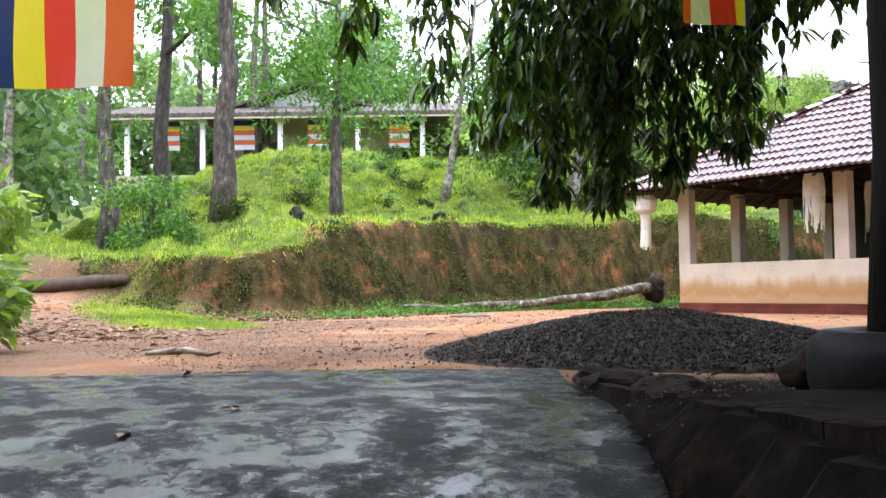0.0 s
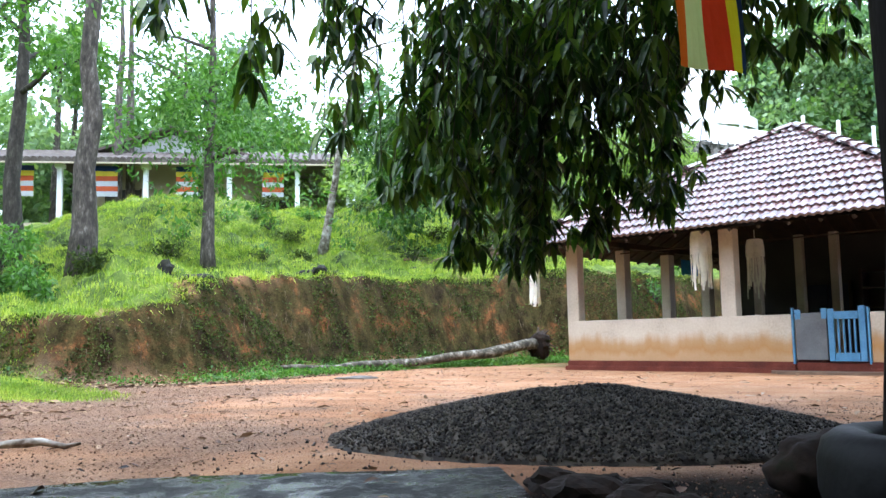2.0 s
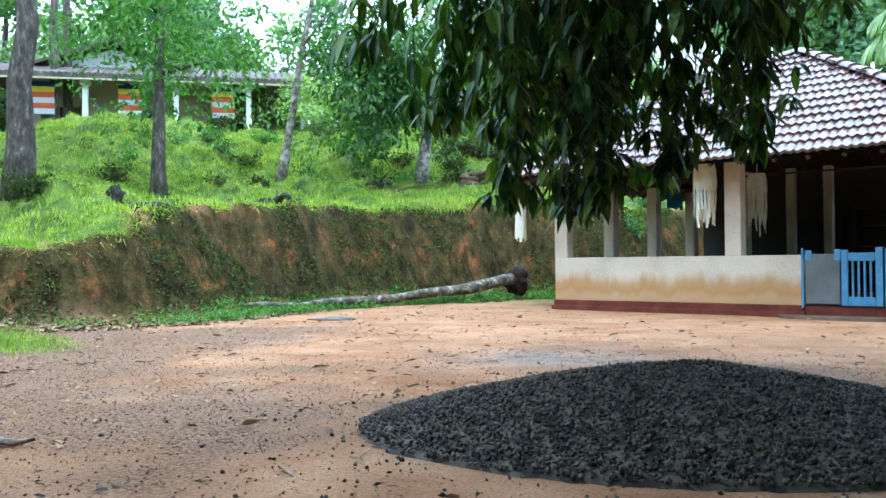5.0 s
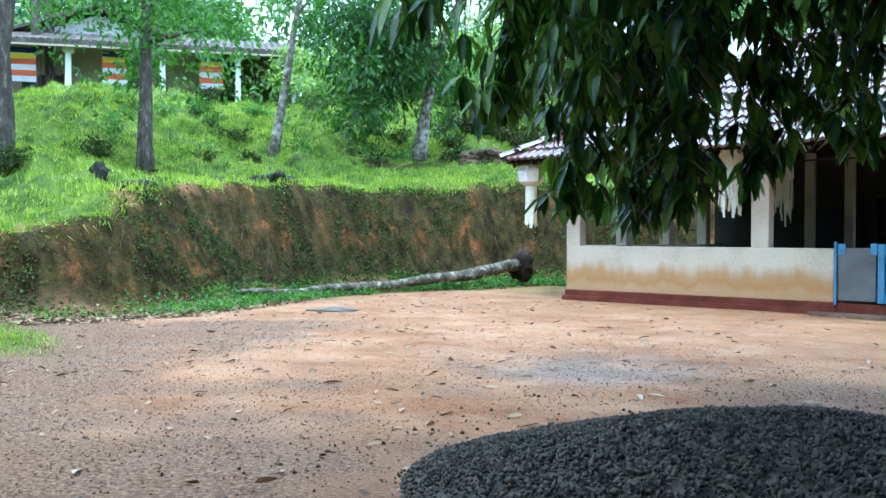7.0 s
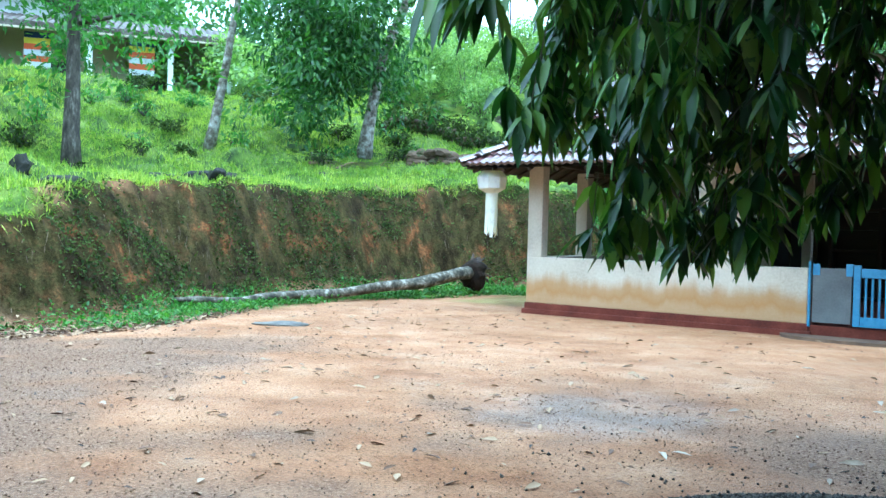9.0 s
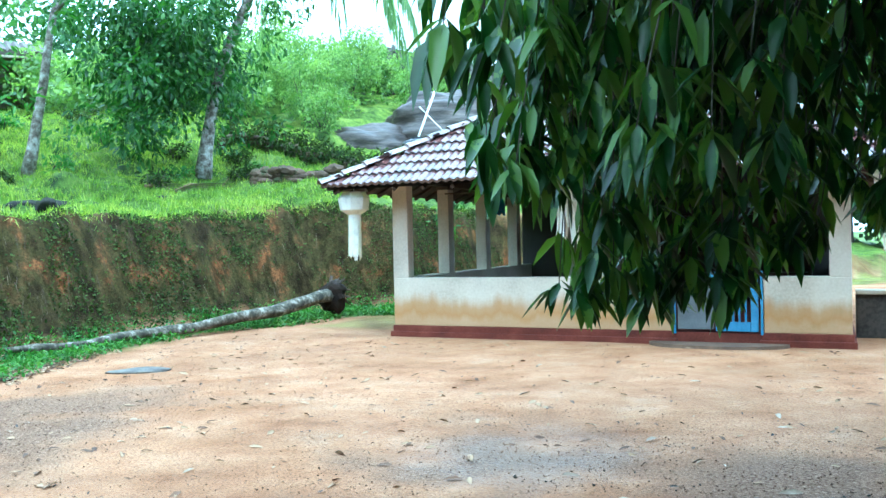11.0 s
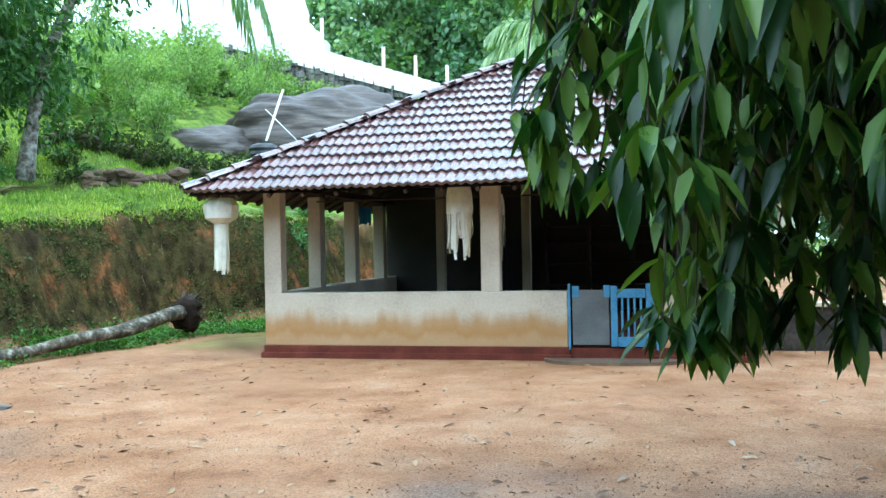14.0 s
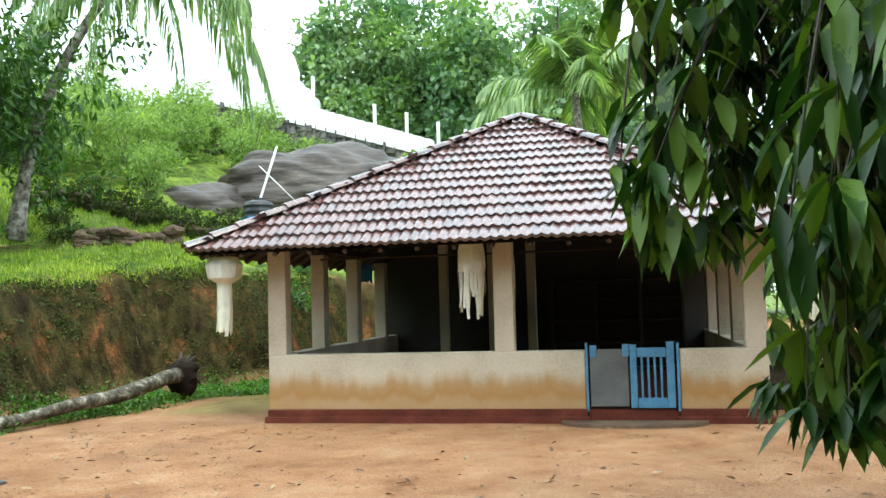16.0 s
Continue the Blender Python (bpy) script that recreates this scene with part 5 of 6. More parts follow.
part("pipe_brace", tube([(-5.75, 13.1, 5.5), (-4.2, 12.2, 4.2)], [.016] * 2, 6), M["pvc"], pipe, smooth=True)


def terrace():
    """A rubble retaining wall with a white parapet that steps down the hill."""
    t = tagged(new("wall_terrace"), "rough stone retaining wall under a white parapet on the hill", "wall", kind="structure")
    rnd = random.Random(6)
    A, Bq = Vector((-12.0, 23.2, 10.0)), Vector((-3.4, 26.9, 7.75))
    n = 22
    for i in range(n):
        p0, p1 = A.lerp(Bq, i / n), A.lerp(Bq, (i + 1) / n)
        gz = ground_z(p0.x, p0.y) - .6
        zt = p0.z
        z1 = zt
        while z1 > max(gz, zt - 1.9):
            z0 = z1 - rnd.uniform(.14, .34)
            x0 = p0.x
            while x0 < p1.x - .05:
                x1 = min(p1.x, x0 + rnd.uniform(.13, .3))
                b = box(x0 + .004, x1, p0.y - .22 + rnd.uniform(-.12, .06), p0.y + .3, z0 + .008, z1, .02)
                for v in b.verts:
                    v.co += Vector((noise.noise(v.co * 4), 0, noise.noise(v.co * 4 + Vector((3, 0, 0))))) * .05
                part("rubble_stone", b, M["rubblestone"], t)
                x0 = x1
            z1 = z0
        b = box(p0.x, p1.x - .006, p0.y - .3, p0.y + .2, zt - .05, zt + .95 - .01 * i, 0)
        for v in b.verts:
            if v.co.x > (p0.x + p1.x) / 2:
                v.co.z += p1.z - p0.z
        part("parapet_block", b, M["white"], t)
    for x, y, zt in ((-6.4, 27.5, 10.6), (-5.0, 28, 10.2), (-3.55, 28.2, 9.7), (-2.3, 28.4, 9.3), (-1.5, 28.6, 9.0), (-11, 26.5, 12.3), (-9.2, 27, 12)):
        p = thing("fence_post", "white concrete fence post along the terrace", "post", (x, y, zt - 1.5), "terrace posts")
        part("post_shaft", box(x - .07, x + .07, y + .3, y + .44, zt - 2.2, zt, .015), M["white"], p)


terrace()
st = thing("stupa", "white bell-shaped shrine on the hilltop terrace", "stupa", (-13.9, 31.5, 11.5))
for nm, prof in (("stupa_base", [(3.4, 0), (3.4, .6), (3.0, .62), (3.0, 1.1), (2.6, 1.12), (2.6, 1.5)]),
                 ("stupa_dome", [(2.3, 1.5), (2.35, 2.2), (2.1, 3.0), (1.6, 3.7), (1.0, 4.2), (.6, 4.4)]),
                 ("stupa_spire", [(.7, 4.4), (.7, 4.9), (.4, 4.92), (.32, 5.6), (.2, 6.4), (.05, 7.4)])):
    b = bmesh.new()
    rings = [[b.verts.new((-13.9 + r * math.cos(a), 31.5 + r * math.sin(a), 11.4 + z)) for a in [2 * math.pi * i / 36 for i in range(36)]] for r, z in prof]
    for r0, r1 in zip(rings, rings[1:]):
        for j in range(36):
            b.faces.new((r0[j], r0[(j + 1) % 36], r1[(j + 1) % 36], r1[j]))
    b.faces.new(rings[-1])
    part(nm, b, M["white"], st, smooth=nm == "stupa_dome")

# low dry-stone rows on the slope
rnd = random.Random(14)
for (x0, y0, x1, y1, n, hgt) in ((-6.55, 5.75, -4.7, 6.55, 13, .6), (-9.6, 8.4, -5.0, 9.8, 26, .9)):
    row = thing("dry_stone_row", "low row of mossy field stones holding the slope", "stone wall", ((x0 + x1) / 2, (y0 + y1) / 2, ground_z((x0 + x1) / 2, (y0 + y1) / 2)))
    for i in range(n):
        for lv in range(3):
            x, y = x0 + (x1 - x0) * i / n, y0 + (y1 - y0) * i / n + rnd.uniform(-.12, .12)
            b = bmesh.new()
            bmesh.ops.create_icosphere(b, subdivisions=2, radius=1)
            sd = rnd.uniform(0, 50)
            for v in b.verts:
                v.co *= 1 + .35 * noise.noise(v.co * 1.5 + Vector((sd, 0, 0)))
            bmesh.ops.transform(b, matrix=Matrix.Translation((x, y, ground_z(x, y) + .04 + .12 * lv)) @ Matrix.Diagonal((rnd.uniform(.12, .26), .16, rnd.uniform(.07, .14), 1)), verts=b.verts)
            part("stone", b, M["ledge"], row)

# ---------- the long house on the hill ----------
FV, RV = Vector((-.7965, .6046, 0)), Vector((.6046, .7965, 0))
HO = Vector((10.07, -13.06, 0)) + FV * 40


def hbox(u0, u1, d0, d1, z0, z1, bevel=.01):
    """A block in the house's own axes: u along its front, d into its depth."""
    b = bmesh.new()
    m = Matrix((RV, FV, Vector((0, 0, 1)))).transposed().to_4x4()
    m.translation = HO + RV * (u0 + u1) / 2 + FV * (d0 + d1) / 2 + Vector((0, 0, (z0 + z1) / 2))
    bmesh.ops.create_cube(b, size=1, matrix=m @ Matrix.Diagonal((u1 - u0, d1 - d0, z1 - z0, 1)))
    if bevel:
        bmesh.ops.bevel(b, geom=b.edges[:], offset=bevel, segments=1, affect="EDGES")
    return b


house = thing("long_house", "long beige house with a pillared veranda on the hilltop", "house", tuple(HO + Vector((0, 0, 5.6))))
part("house_wall", hbox(-11, 1.5, 2.2, 7.5, 5.0, 8.9), M["beige"], house)
part("veranda_floor", hbox(-15.6, 2, -.3, 2.2, 4.6, 5.75), M["beige"], house)
for u in (-14.6, -11.1, -7.5, -3.9, -.9, 1.4):
    c = part("veranda_pillar", hbox(u - .11, u + .11, .0, .22, 5.7, 8.35, .02), M["white"], house)
    part("pillar_head", hbox(u - .2, u + .2, -.08, .3, 8.2, 8.4, .02), M["white"], c)
for u in (-9.6, -6.3, -2.3):
    w = part("window_opening", hbox(u, u + 1.5, 2.12, 2.2, 5.9, 7.6, .01), M["dark"], house, "dark window with wooden frame")
    part("window_frame", hbox(u - .06, u, 2.06, 2.19, 5.86, 7.66, .01), M["darkwood"], w)
    part("window_frame", hbox(u + 1.5, u + 1.56, 2.06, 2.19, 5.86, 7.66, .01), M["darkwood"], w)
for i in range(62):
    u = -15.6 + i * .28
    p0, p1 = HO + RV * u + FV * -.7 + Vector((0, 0, 8.42)), HO + RV * u + FV * 3.0 + Vector((0, 0, 9.5))
    part("roof_sheet", tube([p0, p1], [.16, .16], 6), M["sheet"], house)
GU0, GU1, GUM, GZ_LOW, GZ_TOP = -11.6, -2.0, -6.7, 8.75, 10.45
b = bmesh.new()
tri = [(GU0 + .5, GZ_LOW), (GU1 - .5, GZ_LOW), (GUM, GZ_TOP - .2)]
fr = [b.verts.new(HO + RV * u + FV * 2.25 + Vector((0, 0, z))) for u, z in tri]
bk = [b.verts.new(HO + RV * u + FV * 2.45 + Vector((0, 0, z))) for u, z in tri]
b.faces.new(fr)
b.faces.new(bk[::-1])
for a in range(3):
    b.faces.new((fr[a], bk[a], bk[(a + 1) % 3], fr[(a + 1) % 3]))
bmesh.ops.recalc_face_normals(b, faces=b.faces)
part("gable_wall", b, M["palewall"], house, "pale grey gable wall")
for u_low in (GU0, GU1):
    b = bmesh.new()
    low, top_r = HO + RV * u_low + Vector((0, 0, GZ_LOW - .08)), HO + RV * GUM + Vector((0, 0, GZ_TOP))
    ring = [b.verts.new(q + FV * d + Vector((0, 0, h))) for h in (0, .12) for q, d in ((low, 1.5), (top_r, 1.5), (top_r, 9), (low, 9))]
    for f in ((3, 2, 1, 0), (4, 5, 6, 7), (0, 1, 5, 4), (1, 2, 6, 5), (2, 3, 7, 6), (3, 0, 4, 7)):
        b.faces.new([ring[a] for a in f])
    bmesh.ops.recalc_face_normals(b, faces=b.faces)
    part("roof_slope", b, M["oldtile"], house, "weathered brown roof slope")
part("eave_board", hbox(-15.6, 2, -.72, -.66, 8.26, 8.34, .01), M["beige"], house, "beige eave board")


# ---------- flags ----------
def flag(name, o, across, down, label, mats, wave=.03, seed=0, cuts=None):
    """A cloth flag of upright bands; o: top corner, across and down: its sides; cuts: where folds leave the bands' edges."""
    t = thing(name, label, "flag", tuple(o), "bands flags")
    o, across, down = Vector(o), Vector(across), Vector(down)
    nor = across.cross(down).normalized()
    for i, mt in enumerate(mats):
        b = bmesh.new()
        g = []
        for a in range(4):
            u = (i + a / 3) / len(mats) if cuts is None else cuts[i] + (cuts[i + 1] - cuts[i]) * a / 3
            g.append([b.verts.new(o + across * u + down * (k / 8) + nor * wave * (k / 8 + .2) * math.sin(u * 7 + k * .5 + seed)) for k in range(9)])
        for r0, r1 in zip(g, g[1:]):
            for k in range(8):
                b.faces.new((r0[k], r1[k], r1[k + 1], r0[k + 1]))
        part("band", b, mt, t)
    return t


STR = [M["fblue"], M["fyellow"], M["fred"], M["fwhite"], M["orange"]]
for i, u in enumerate((-13.1, -9.62, -6.2, -2.45)):
    o = HO + RV * u + Vector((0, 0, 8.3))
    flag("flag", o, Vector((0, 0, -1.35)), RV * .95, "striped banner hung on the veranda", [M["fblue"], M["fyellow"], M["orange"], M["fwhite"], M["orange"], M["fwhite"]], .02, i)
FR0 = Vector((.6046, .7965, 0))
flag("flag", (4.71, -12.19, 2.26), FR0 * .84, (0, 0, -.72), "cloth flag with blue, yellow, red, white and orange bands", STR, .02, 1)
flag("flag", (8.05, -10.42, 1.95), Vector((.06, .34, .03)), (.03, 0, -.58), "cloth flag hanging among the leaves", [M["orange"], M["fwhite"], M["fred"], M["fyellow"], M["fblue"]], .008, 2, (0, .13, .42, .76, .92, 1))
fl = thing("flag_line", "thin cord that carries the flags", "cord", (7, -10, 2.4))
part("cord", tube(bend((4.3, -12.7, 2.3), (5.22, -11.52, 2.265), 4, .0), [.006] * 5, 5), M["cloth"], fl)
part("cord", tube(bend((5.22, -11.52, 2.265), (8.04, -10.43, 1.955), 4, .05), [.006] * 5, 5), M["cloth"], fl)


# ---------- far woods ----------
def woods():
    rng = np.random.default_rng(44)
    kinds = [[], [], []]
    def stand(n, x0, x1, y0, y1, h0, h1, r0, r1):
        for _ in range(n):
            x, y = rng.uniform(x0, x1), rng.uniform(y0, y1)
            z = ground_z(x, y)
            hh = rng.uniform(h0, h1)
            kin = kinds[int(rng.choice(3, p=[.45, .3, .25]))]
            spread = rng.uniform(.7, 1.7)
            for k in range(10):
                r = rng.uniform(r0, r1) * .8
                up = rng.uniform(.15, 1)
                qx, qy = x + rng.normal() * spread * (1.35 - up), y + rng.normal() * spread * (1.35 - up)
                if not (0 < qx < 13.5 and -17.5 < qy < 0):
                    kin.append((qx, qy, z + hh * up, r))
    stand(95, -62, -31, -24, 26, 5, 12.5, 1.0, 1.9)
    stand(14, -24, -17, -14, -7, 4, 9, .8, 1.5)
    # next three stands: unseen, added around the camera to shut out horizon light
    stand(40, 13, 32, -24, -3, 4, 11, 1.0, 2.0)
    stand(44, -14, 16, -36, -19, 4, 11, 1.0, 2.0)
    stand(10, 11, 15, -13, -4, 2, 5, .7, 1.2)
    stand(64, -4, 22, 34, 58, 9, 17, 1.2, 2.4)
    stand(30, -13, -1, 37, 47, 8, 13, 1.1, 2.0)
    stand(14, -9, -2, 40, 56, 6, 9, 1.2, 2.2)
    stand(16, -20, -8, 44, 60, 5, 10, 1.2, 2.0)
    stand(24, 14, 34, 10, 34, 5, 11, 1.0, 2.0)
    stand(20, -30, -12, -26, -12, 3, 9, .8, 1.6)
    # far and deep woods wear leaf colours paled for haze
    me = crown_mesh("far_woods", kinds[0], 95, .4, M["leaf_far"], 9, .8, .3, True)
    tagged(new("far_woods", me), "dense mixed woodland on the hills behind, with unseen light-blocking stands", "woods", kind="stuff")
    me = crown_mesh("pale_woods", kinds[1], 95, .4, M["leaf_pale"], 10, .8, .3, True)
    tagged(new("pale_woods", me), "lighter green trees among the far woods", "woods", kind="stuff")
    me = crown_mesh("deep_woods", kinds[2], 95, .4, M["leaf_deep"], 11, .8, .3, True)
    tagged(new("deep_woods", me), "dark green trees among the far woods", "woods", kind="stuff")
    kinds = [[], [], []]
    stand(60, -26, -13, 11, 30, 1.0, 2.6, .5, 1.0)
    me = crown_mesh("hillside_thicket", kinds[0] + kinds[1] + kinds[2], 240, .2, M["leaf_bright"], 19, .7, .2, True)
    tagged(new("hillside_thicket", me), "bright green thicket on the upper slope", "thicket", kind="stuff")
    for i in range(26):
        x, y = (rng.uniform(-3, 20), rng.uniform(33, 45)) if i % 2 else (rng.uniform(-40, -22), rng.uniform(-16, 18))
        z = ground_z(x, y)
        t = thing("forest_tree", "tall forest tree far off", "tree", (x, y, z), "far trees")
        part("trunk", tube(bend((x, y, z - .3), (x + rng.normal() * .6, y, z + rng.uniform(9, 15)), 4, 0, .1, i), [.25, .2, .17, .12, .05], 7), M["bark"], t)


woods()


# ---------- shrubs ----------
def shrub(x, y, r, h, seed, mat, length, label, per=1100):
    z = ground_z(x, y)
    rnd = random.Random(seed)
    t = thing("shrub", label, "shrub", (x, y, z))
    b = bmesh.new()
    cl = []
    for i in range(9):
        a, q = i * 2.4, r * rnd.uniform(.2, .8)
        tip = (x + math.cos(a) * q, y + math.sin(a) * q, z + h * rnd.uniform(.5, 1))
        tube(bend((x, y, z - .05), tip, 3, 0, .04, seed + i), [.018, .014, .009, .004], 5, b)
        cl.append((*tip, r * rnd.uniform(.3, .5)))
        cl.append((x + math.cos(a) * q * .8, y + math.sin(a) * q * .8, z + h * rnd.uniform(.15, .5), r * rnd.uniform(.3, .45)))
    part("stem", b, M["bark"], t)
    put("foliage", crown_mesh("foliage", cl, per, length, mat, seed), t)


shrub(-8.2, -7.0, .9, 1.6, 51, M["leaf_tree"], .12, "dense dark shrub at the foot of a tree")
shrub(-7.4, -6.6, .6, .9, 52, M["leaf_tree"], .12, "low shrub on the grassy edge")
shrub(2.3, -11.85, .5, .75, 53, M["leaf_bright"], .16, "bright green weed by the drive")
shrub(3.2, -12.3, .45, .55, 54, M["leaf_bright"], .16, "bright green weed by the drive")
shrub(-.6, -11.6, .9, 1.9, 55, M["leaf_bright"], .2, "leafy green shrub by the path")
for i, (x, y, r, h) in enumerate(((-12.5, 12.5, 1.5, 2.2), (-10.5, 14, 1.4, 2.4), (-14, 15, 1.8, 3), (-11.8, 17, 1.8, 3), (-9, 19.5, 1.6, 2.6), (-12.5, 20.5, 2, 3), (-15.5, 18.5, 2, 3), (-16.5, 12.5, 1.6, 2.4), (-9.2, 12.9, .9, 1.3), (-2.6, 22, 1.5, 1.5), (-17, 22, 2, 3.2))):
    shrub(x, y, r, h, 60 + i, M["leaf_bright"], .14, "lush lime-green shrub on the hillside", 620)
rs = random.Random(91)
for i in range(8):
    shrub(-12.2 + .62 * i, 22.4 + .25 * i, 1.0, 1.5 - .1 * i, 310 + i, M["leaf_bright"], .2, "lush green shrub before the terrace wall", 260)
for i in range(24):
    x, y = rs.uniform(-17, -6.5), rs.uniform(-6, 8)
    shrub(x, y, rs.uniform(.3, .65), rs.uniform(.18, .45), 200 + i, M["creeper"] if i % 3 else M["leaf_tree"], .12, "low fern clump in the grass", 450)
for i in range(26):
    x = -9.7 + 4.7 * i / 25
    shrub(x, (8.25 if i % 2 else 8.75) + 1.4 * i / 25, .34, .42 if i % 2 else .75, 250 + i, M["creeper"], .14, "dark leafy weed along the stone row", 700)
for i, (x, y) in enumerate(((-11.5, 1.2), (-10.2, 3.2), (-12.6, -.6), (-14.5, 3.0), (-11.2, 5.5), (-2.2, 6.8), (-2.6, 8.2))):
    shrub(x, y, .42, .5, 80 + i, M["leaf_tree"], .13, "small wild shrub on the slope", 420)


# ---------- grass ----------
def grass():
    rng = np.random.default_rng(7)
    def blades(n, x0, x1, y0, y1, keep, l0, l1, w, name, label, mat="grass"):
        x, y = rng.uniform(x0, x1, n), rng.uniform(y0, y1, n)
        s, hb = foot_side(x, y)
        s = s + (fbm(x * .9, y * .9, 3) - .5) * np.clip(np.abs(s) * .6, .25, .9)
        ok = keep(x, y, s, .55 * hb + .25) > rng.random(n)
        x, y = x[ok], y[ok]
        n = len(x)
        z = height(x, y)
        a = rng.uniform(0, 6.28, n)
        d = np.stack([np.cos(a) * .45, np.sin(a) * .45, np.ones(n)], -1) + rng.normal(size=(n, 3)) * .2
        L = rng.uniform(l0, l1, n) * (.5 + fbm(x * .8, y * .8, 90))
        side = np.stack([-np.sin(a), np.cos(a), np.zeros(n)], -1) * w
        base = np.stack([x, y, z - .01], -1)
        tip = base + d * L[:, None]
        v = np.stack([base - side, base + side, tip], 1).reshape(-1, 3)
        f = np.arange(3 * n).reshape(n, 3)
        tagged(new(name, quick_mesh(name, v, f, M[mat])), label, "grass", kind="stuff")
    blades(420000, -24, -3.5, -9, 12, lambda x, y, s, w: np.clip((s - w + .2) / .3, 0, 1) * np.clip((fbm(x * .9, y * .9, 15) - .36) * 5, .22, 1), .05, .14, .012, "hill_grass", "bright short grass on the hillside")
    blades(130000, -5.5, 0, -9.5, 9, lambda x, y, s, w: np.clip((s + .75 + .8 * np.clip((y + .5) / 2, 0, 1)) / .3, 0, 1) * np.clip((.12 - s) / .2, 0, 1) * np.clip((fbm(x * 1.9, y * 1.9, 61) - .47) * 7, 0, .8) * np.clip((y + 4.6) / 1.6, .08, 1), .03, .13, .009, "bank_foot_grass", "weeds and grass along the foot of the bank", "weed")
    blades(120000, -7, 2.2, -10, -7.4, lambda x, y, s, w: np.clip(1.2 - np.hypot((x + 4.2 + .15 * y) / 2.6, (y + 8.6) / .9), 0, 1), .02, .055, .007, "path_grass", "short grass beside the path")
    blades(60000, 1.0, 6.2, -15, -12, lambda x, y, s, w: np.clip((-12.4 - y) + (5.2 - x) * .3, 0, 1), .05, .16, .007, "drive_side_grass", "grass beside the concrete drive")


def creepers():
    """Small leaves, roots and hanging grass all over the earth face of the bank."""
    rng = np.random.default_rng(70)
    n = 300000
    x, y = rng.uniform(-7.5, 0, n), rng.uniform(-8.8, 9, n)
    s, hb = foot_side(x, y)
    s = s + (fbm(x * .9, y * .9, 3) - .5) * np.clip(np.abs(s) * .6, .25, .9)
    w = .55 * hb + .25
    dens = np.clip((s + .15) / .3, 0, 1) * np.clip((w + .3 - s) / .3, 0, 1) * np.clip((fbm(x * 1.5, y * 1.5, 71) - .44) * 6, .06, .75)
    ok = rng.random(n) < dens
    x, y, s, w = x[ok], y[ok], s[ok], w[ok]
    n = len(x)
    base = np.stack([x, y, height(x, y) + .01], -1)
    d = rng.normal(size=(n, 3)) * .5 + [.7, -.25, .15]
    L = rng.uniform(.02, .066, n)
    v, f = leaf_arrays(base, d, rng.normal(size=(n, 3)) * .5 + [.6, -.3, .7], L, L * .6)
    tagged(new("bank_creepers", quick_mesh("bank_creepers", v, f, M["creeper"])), "small dark creepers growing over the earth bank", "creepers", kind="stuff")
    # broad-leaved weeds along the foot, round the fallen trunk
    n = 260000
    x, y = rng.uniform(-6, .2, n), rng.uniform(-8.5, 7, n)
    s, hb = foot_side(x, y)
    s = s + (fbm(x * .9, y * .9, 3) - .5) * np.clip(np.abs(s) * .6, .25, .9)
    ok = rng.random(n) < np.clip((s + .95 + .8 * np.clip((y + .5) / 2, 0, 1)) / .35, 0, 1) * np.clip((.25 - s) / .2, 0, 1) * np.clip((fbm(x * 1.7, y * 1.7, 83) - .38) * 4, .06, .8) * np.clip((y + 6.5) / 2, .1, 1)
    x, y = x[ok], y[ok]
    n = len(x)
    base = np.stack([x, y, height(x, y) + rng.uniform(0, .12, n)], -1)
    L = rng.uniform(.03, .075, n)
    v, f = leaf_arrays(base, rng.normal(size=(n, 3)) * .6 + [.2, -.2, .2], rng.normal(size=(n, 3)) * .4 + [0, 0, 1], L, L * .55)
    tagged(new("foot_weeds", quick_mesh("foot_weeds", v, f, M["leaf_tree"])), "low green weeds along the foot of the bank", "weeds", kind="stuff")
    # grass hanging over the brow
    n = 60000
    x, y = rng.uniform(-7.5, -1, n), rng.uniform(-8, 9, n)
    s, hb = foot_side(x, y)
    s = s + (fbm(x * .9, y * .9, 3) - .5) * np.clip(np.abs(s) * .6, .25, .9)
    w = .55 * hb + .25
    ok = np.abs(s - w - .05) < .22 * rng.random(n) + .05
    x, y = x[ok], y[ok]
    n = len(x)
    base = np.stack([x, y, height(x, y)], -1)
    d = np.stack([rng.uniform(.4, 1.2, n), rng.normal(size=n) * .6 - .2, rng.uniform(-.7, .5, n)], -1)
    L = rng.uniform(.08, .22, n)
    side = np.cross(d, [0, 0, 1.0])
    side *= (.008 / (np.linalg.norm(side, axis=1) + 1e-6))[:, None]
    v = np.stack([base - side, base + side, base + d * L[:, None]], 1).reshape(-1, 3)
    tagged(new("brow_grass", quick_mesh("brow_grass", v, np.arange(3 * n).reshape(n, 3), M["grass"])), "grass hanging over the brow of the bank", "grass", kind="stuff")

    # fine roots hanging down the cut face
    n = 4000
    x, y = rng.uniform(-7.5, 0, n), rng.uniform(-8.5, 8.5, n)
    s, hb = foot_side(x, y)
    s = s + (fbm(x * .9, y * .9, 3) - .5) * np.clip(np.abs(s) * .6, .25, .9)
    w = .55 * hb + .25
    ok = (s > .25 * w) & (s < w)
    x, y = x[ok], y[ok]
    n = len(x)
    base = np.stack([x, y, height(x, y) + .03], -1)
    L = rng.uniform(.1, .45, n)
    down = np.stack([rng.uniform(.05, .5, n), rng.normal(size=n) * .2 - .1, -np.ones(n)], -1)
    side = np.stack([rng.normal(size=n) * .3, np.ones(n), np.zeros(n)], -1) * .005
    v = np.stack([base - side, base + side, base + down * L[:, None]], 1).reshape(-1, 3)
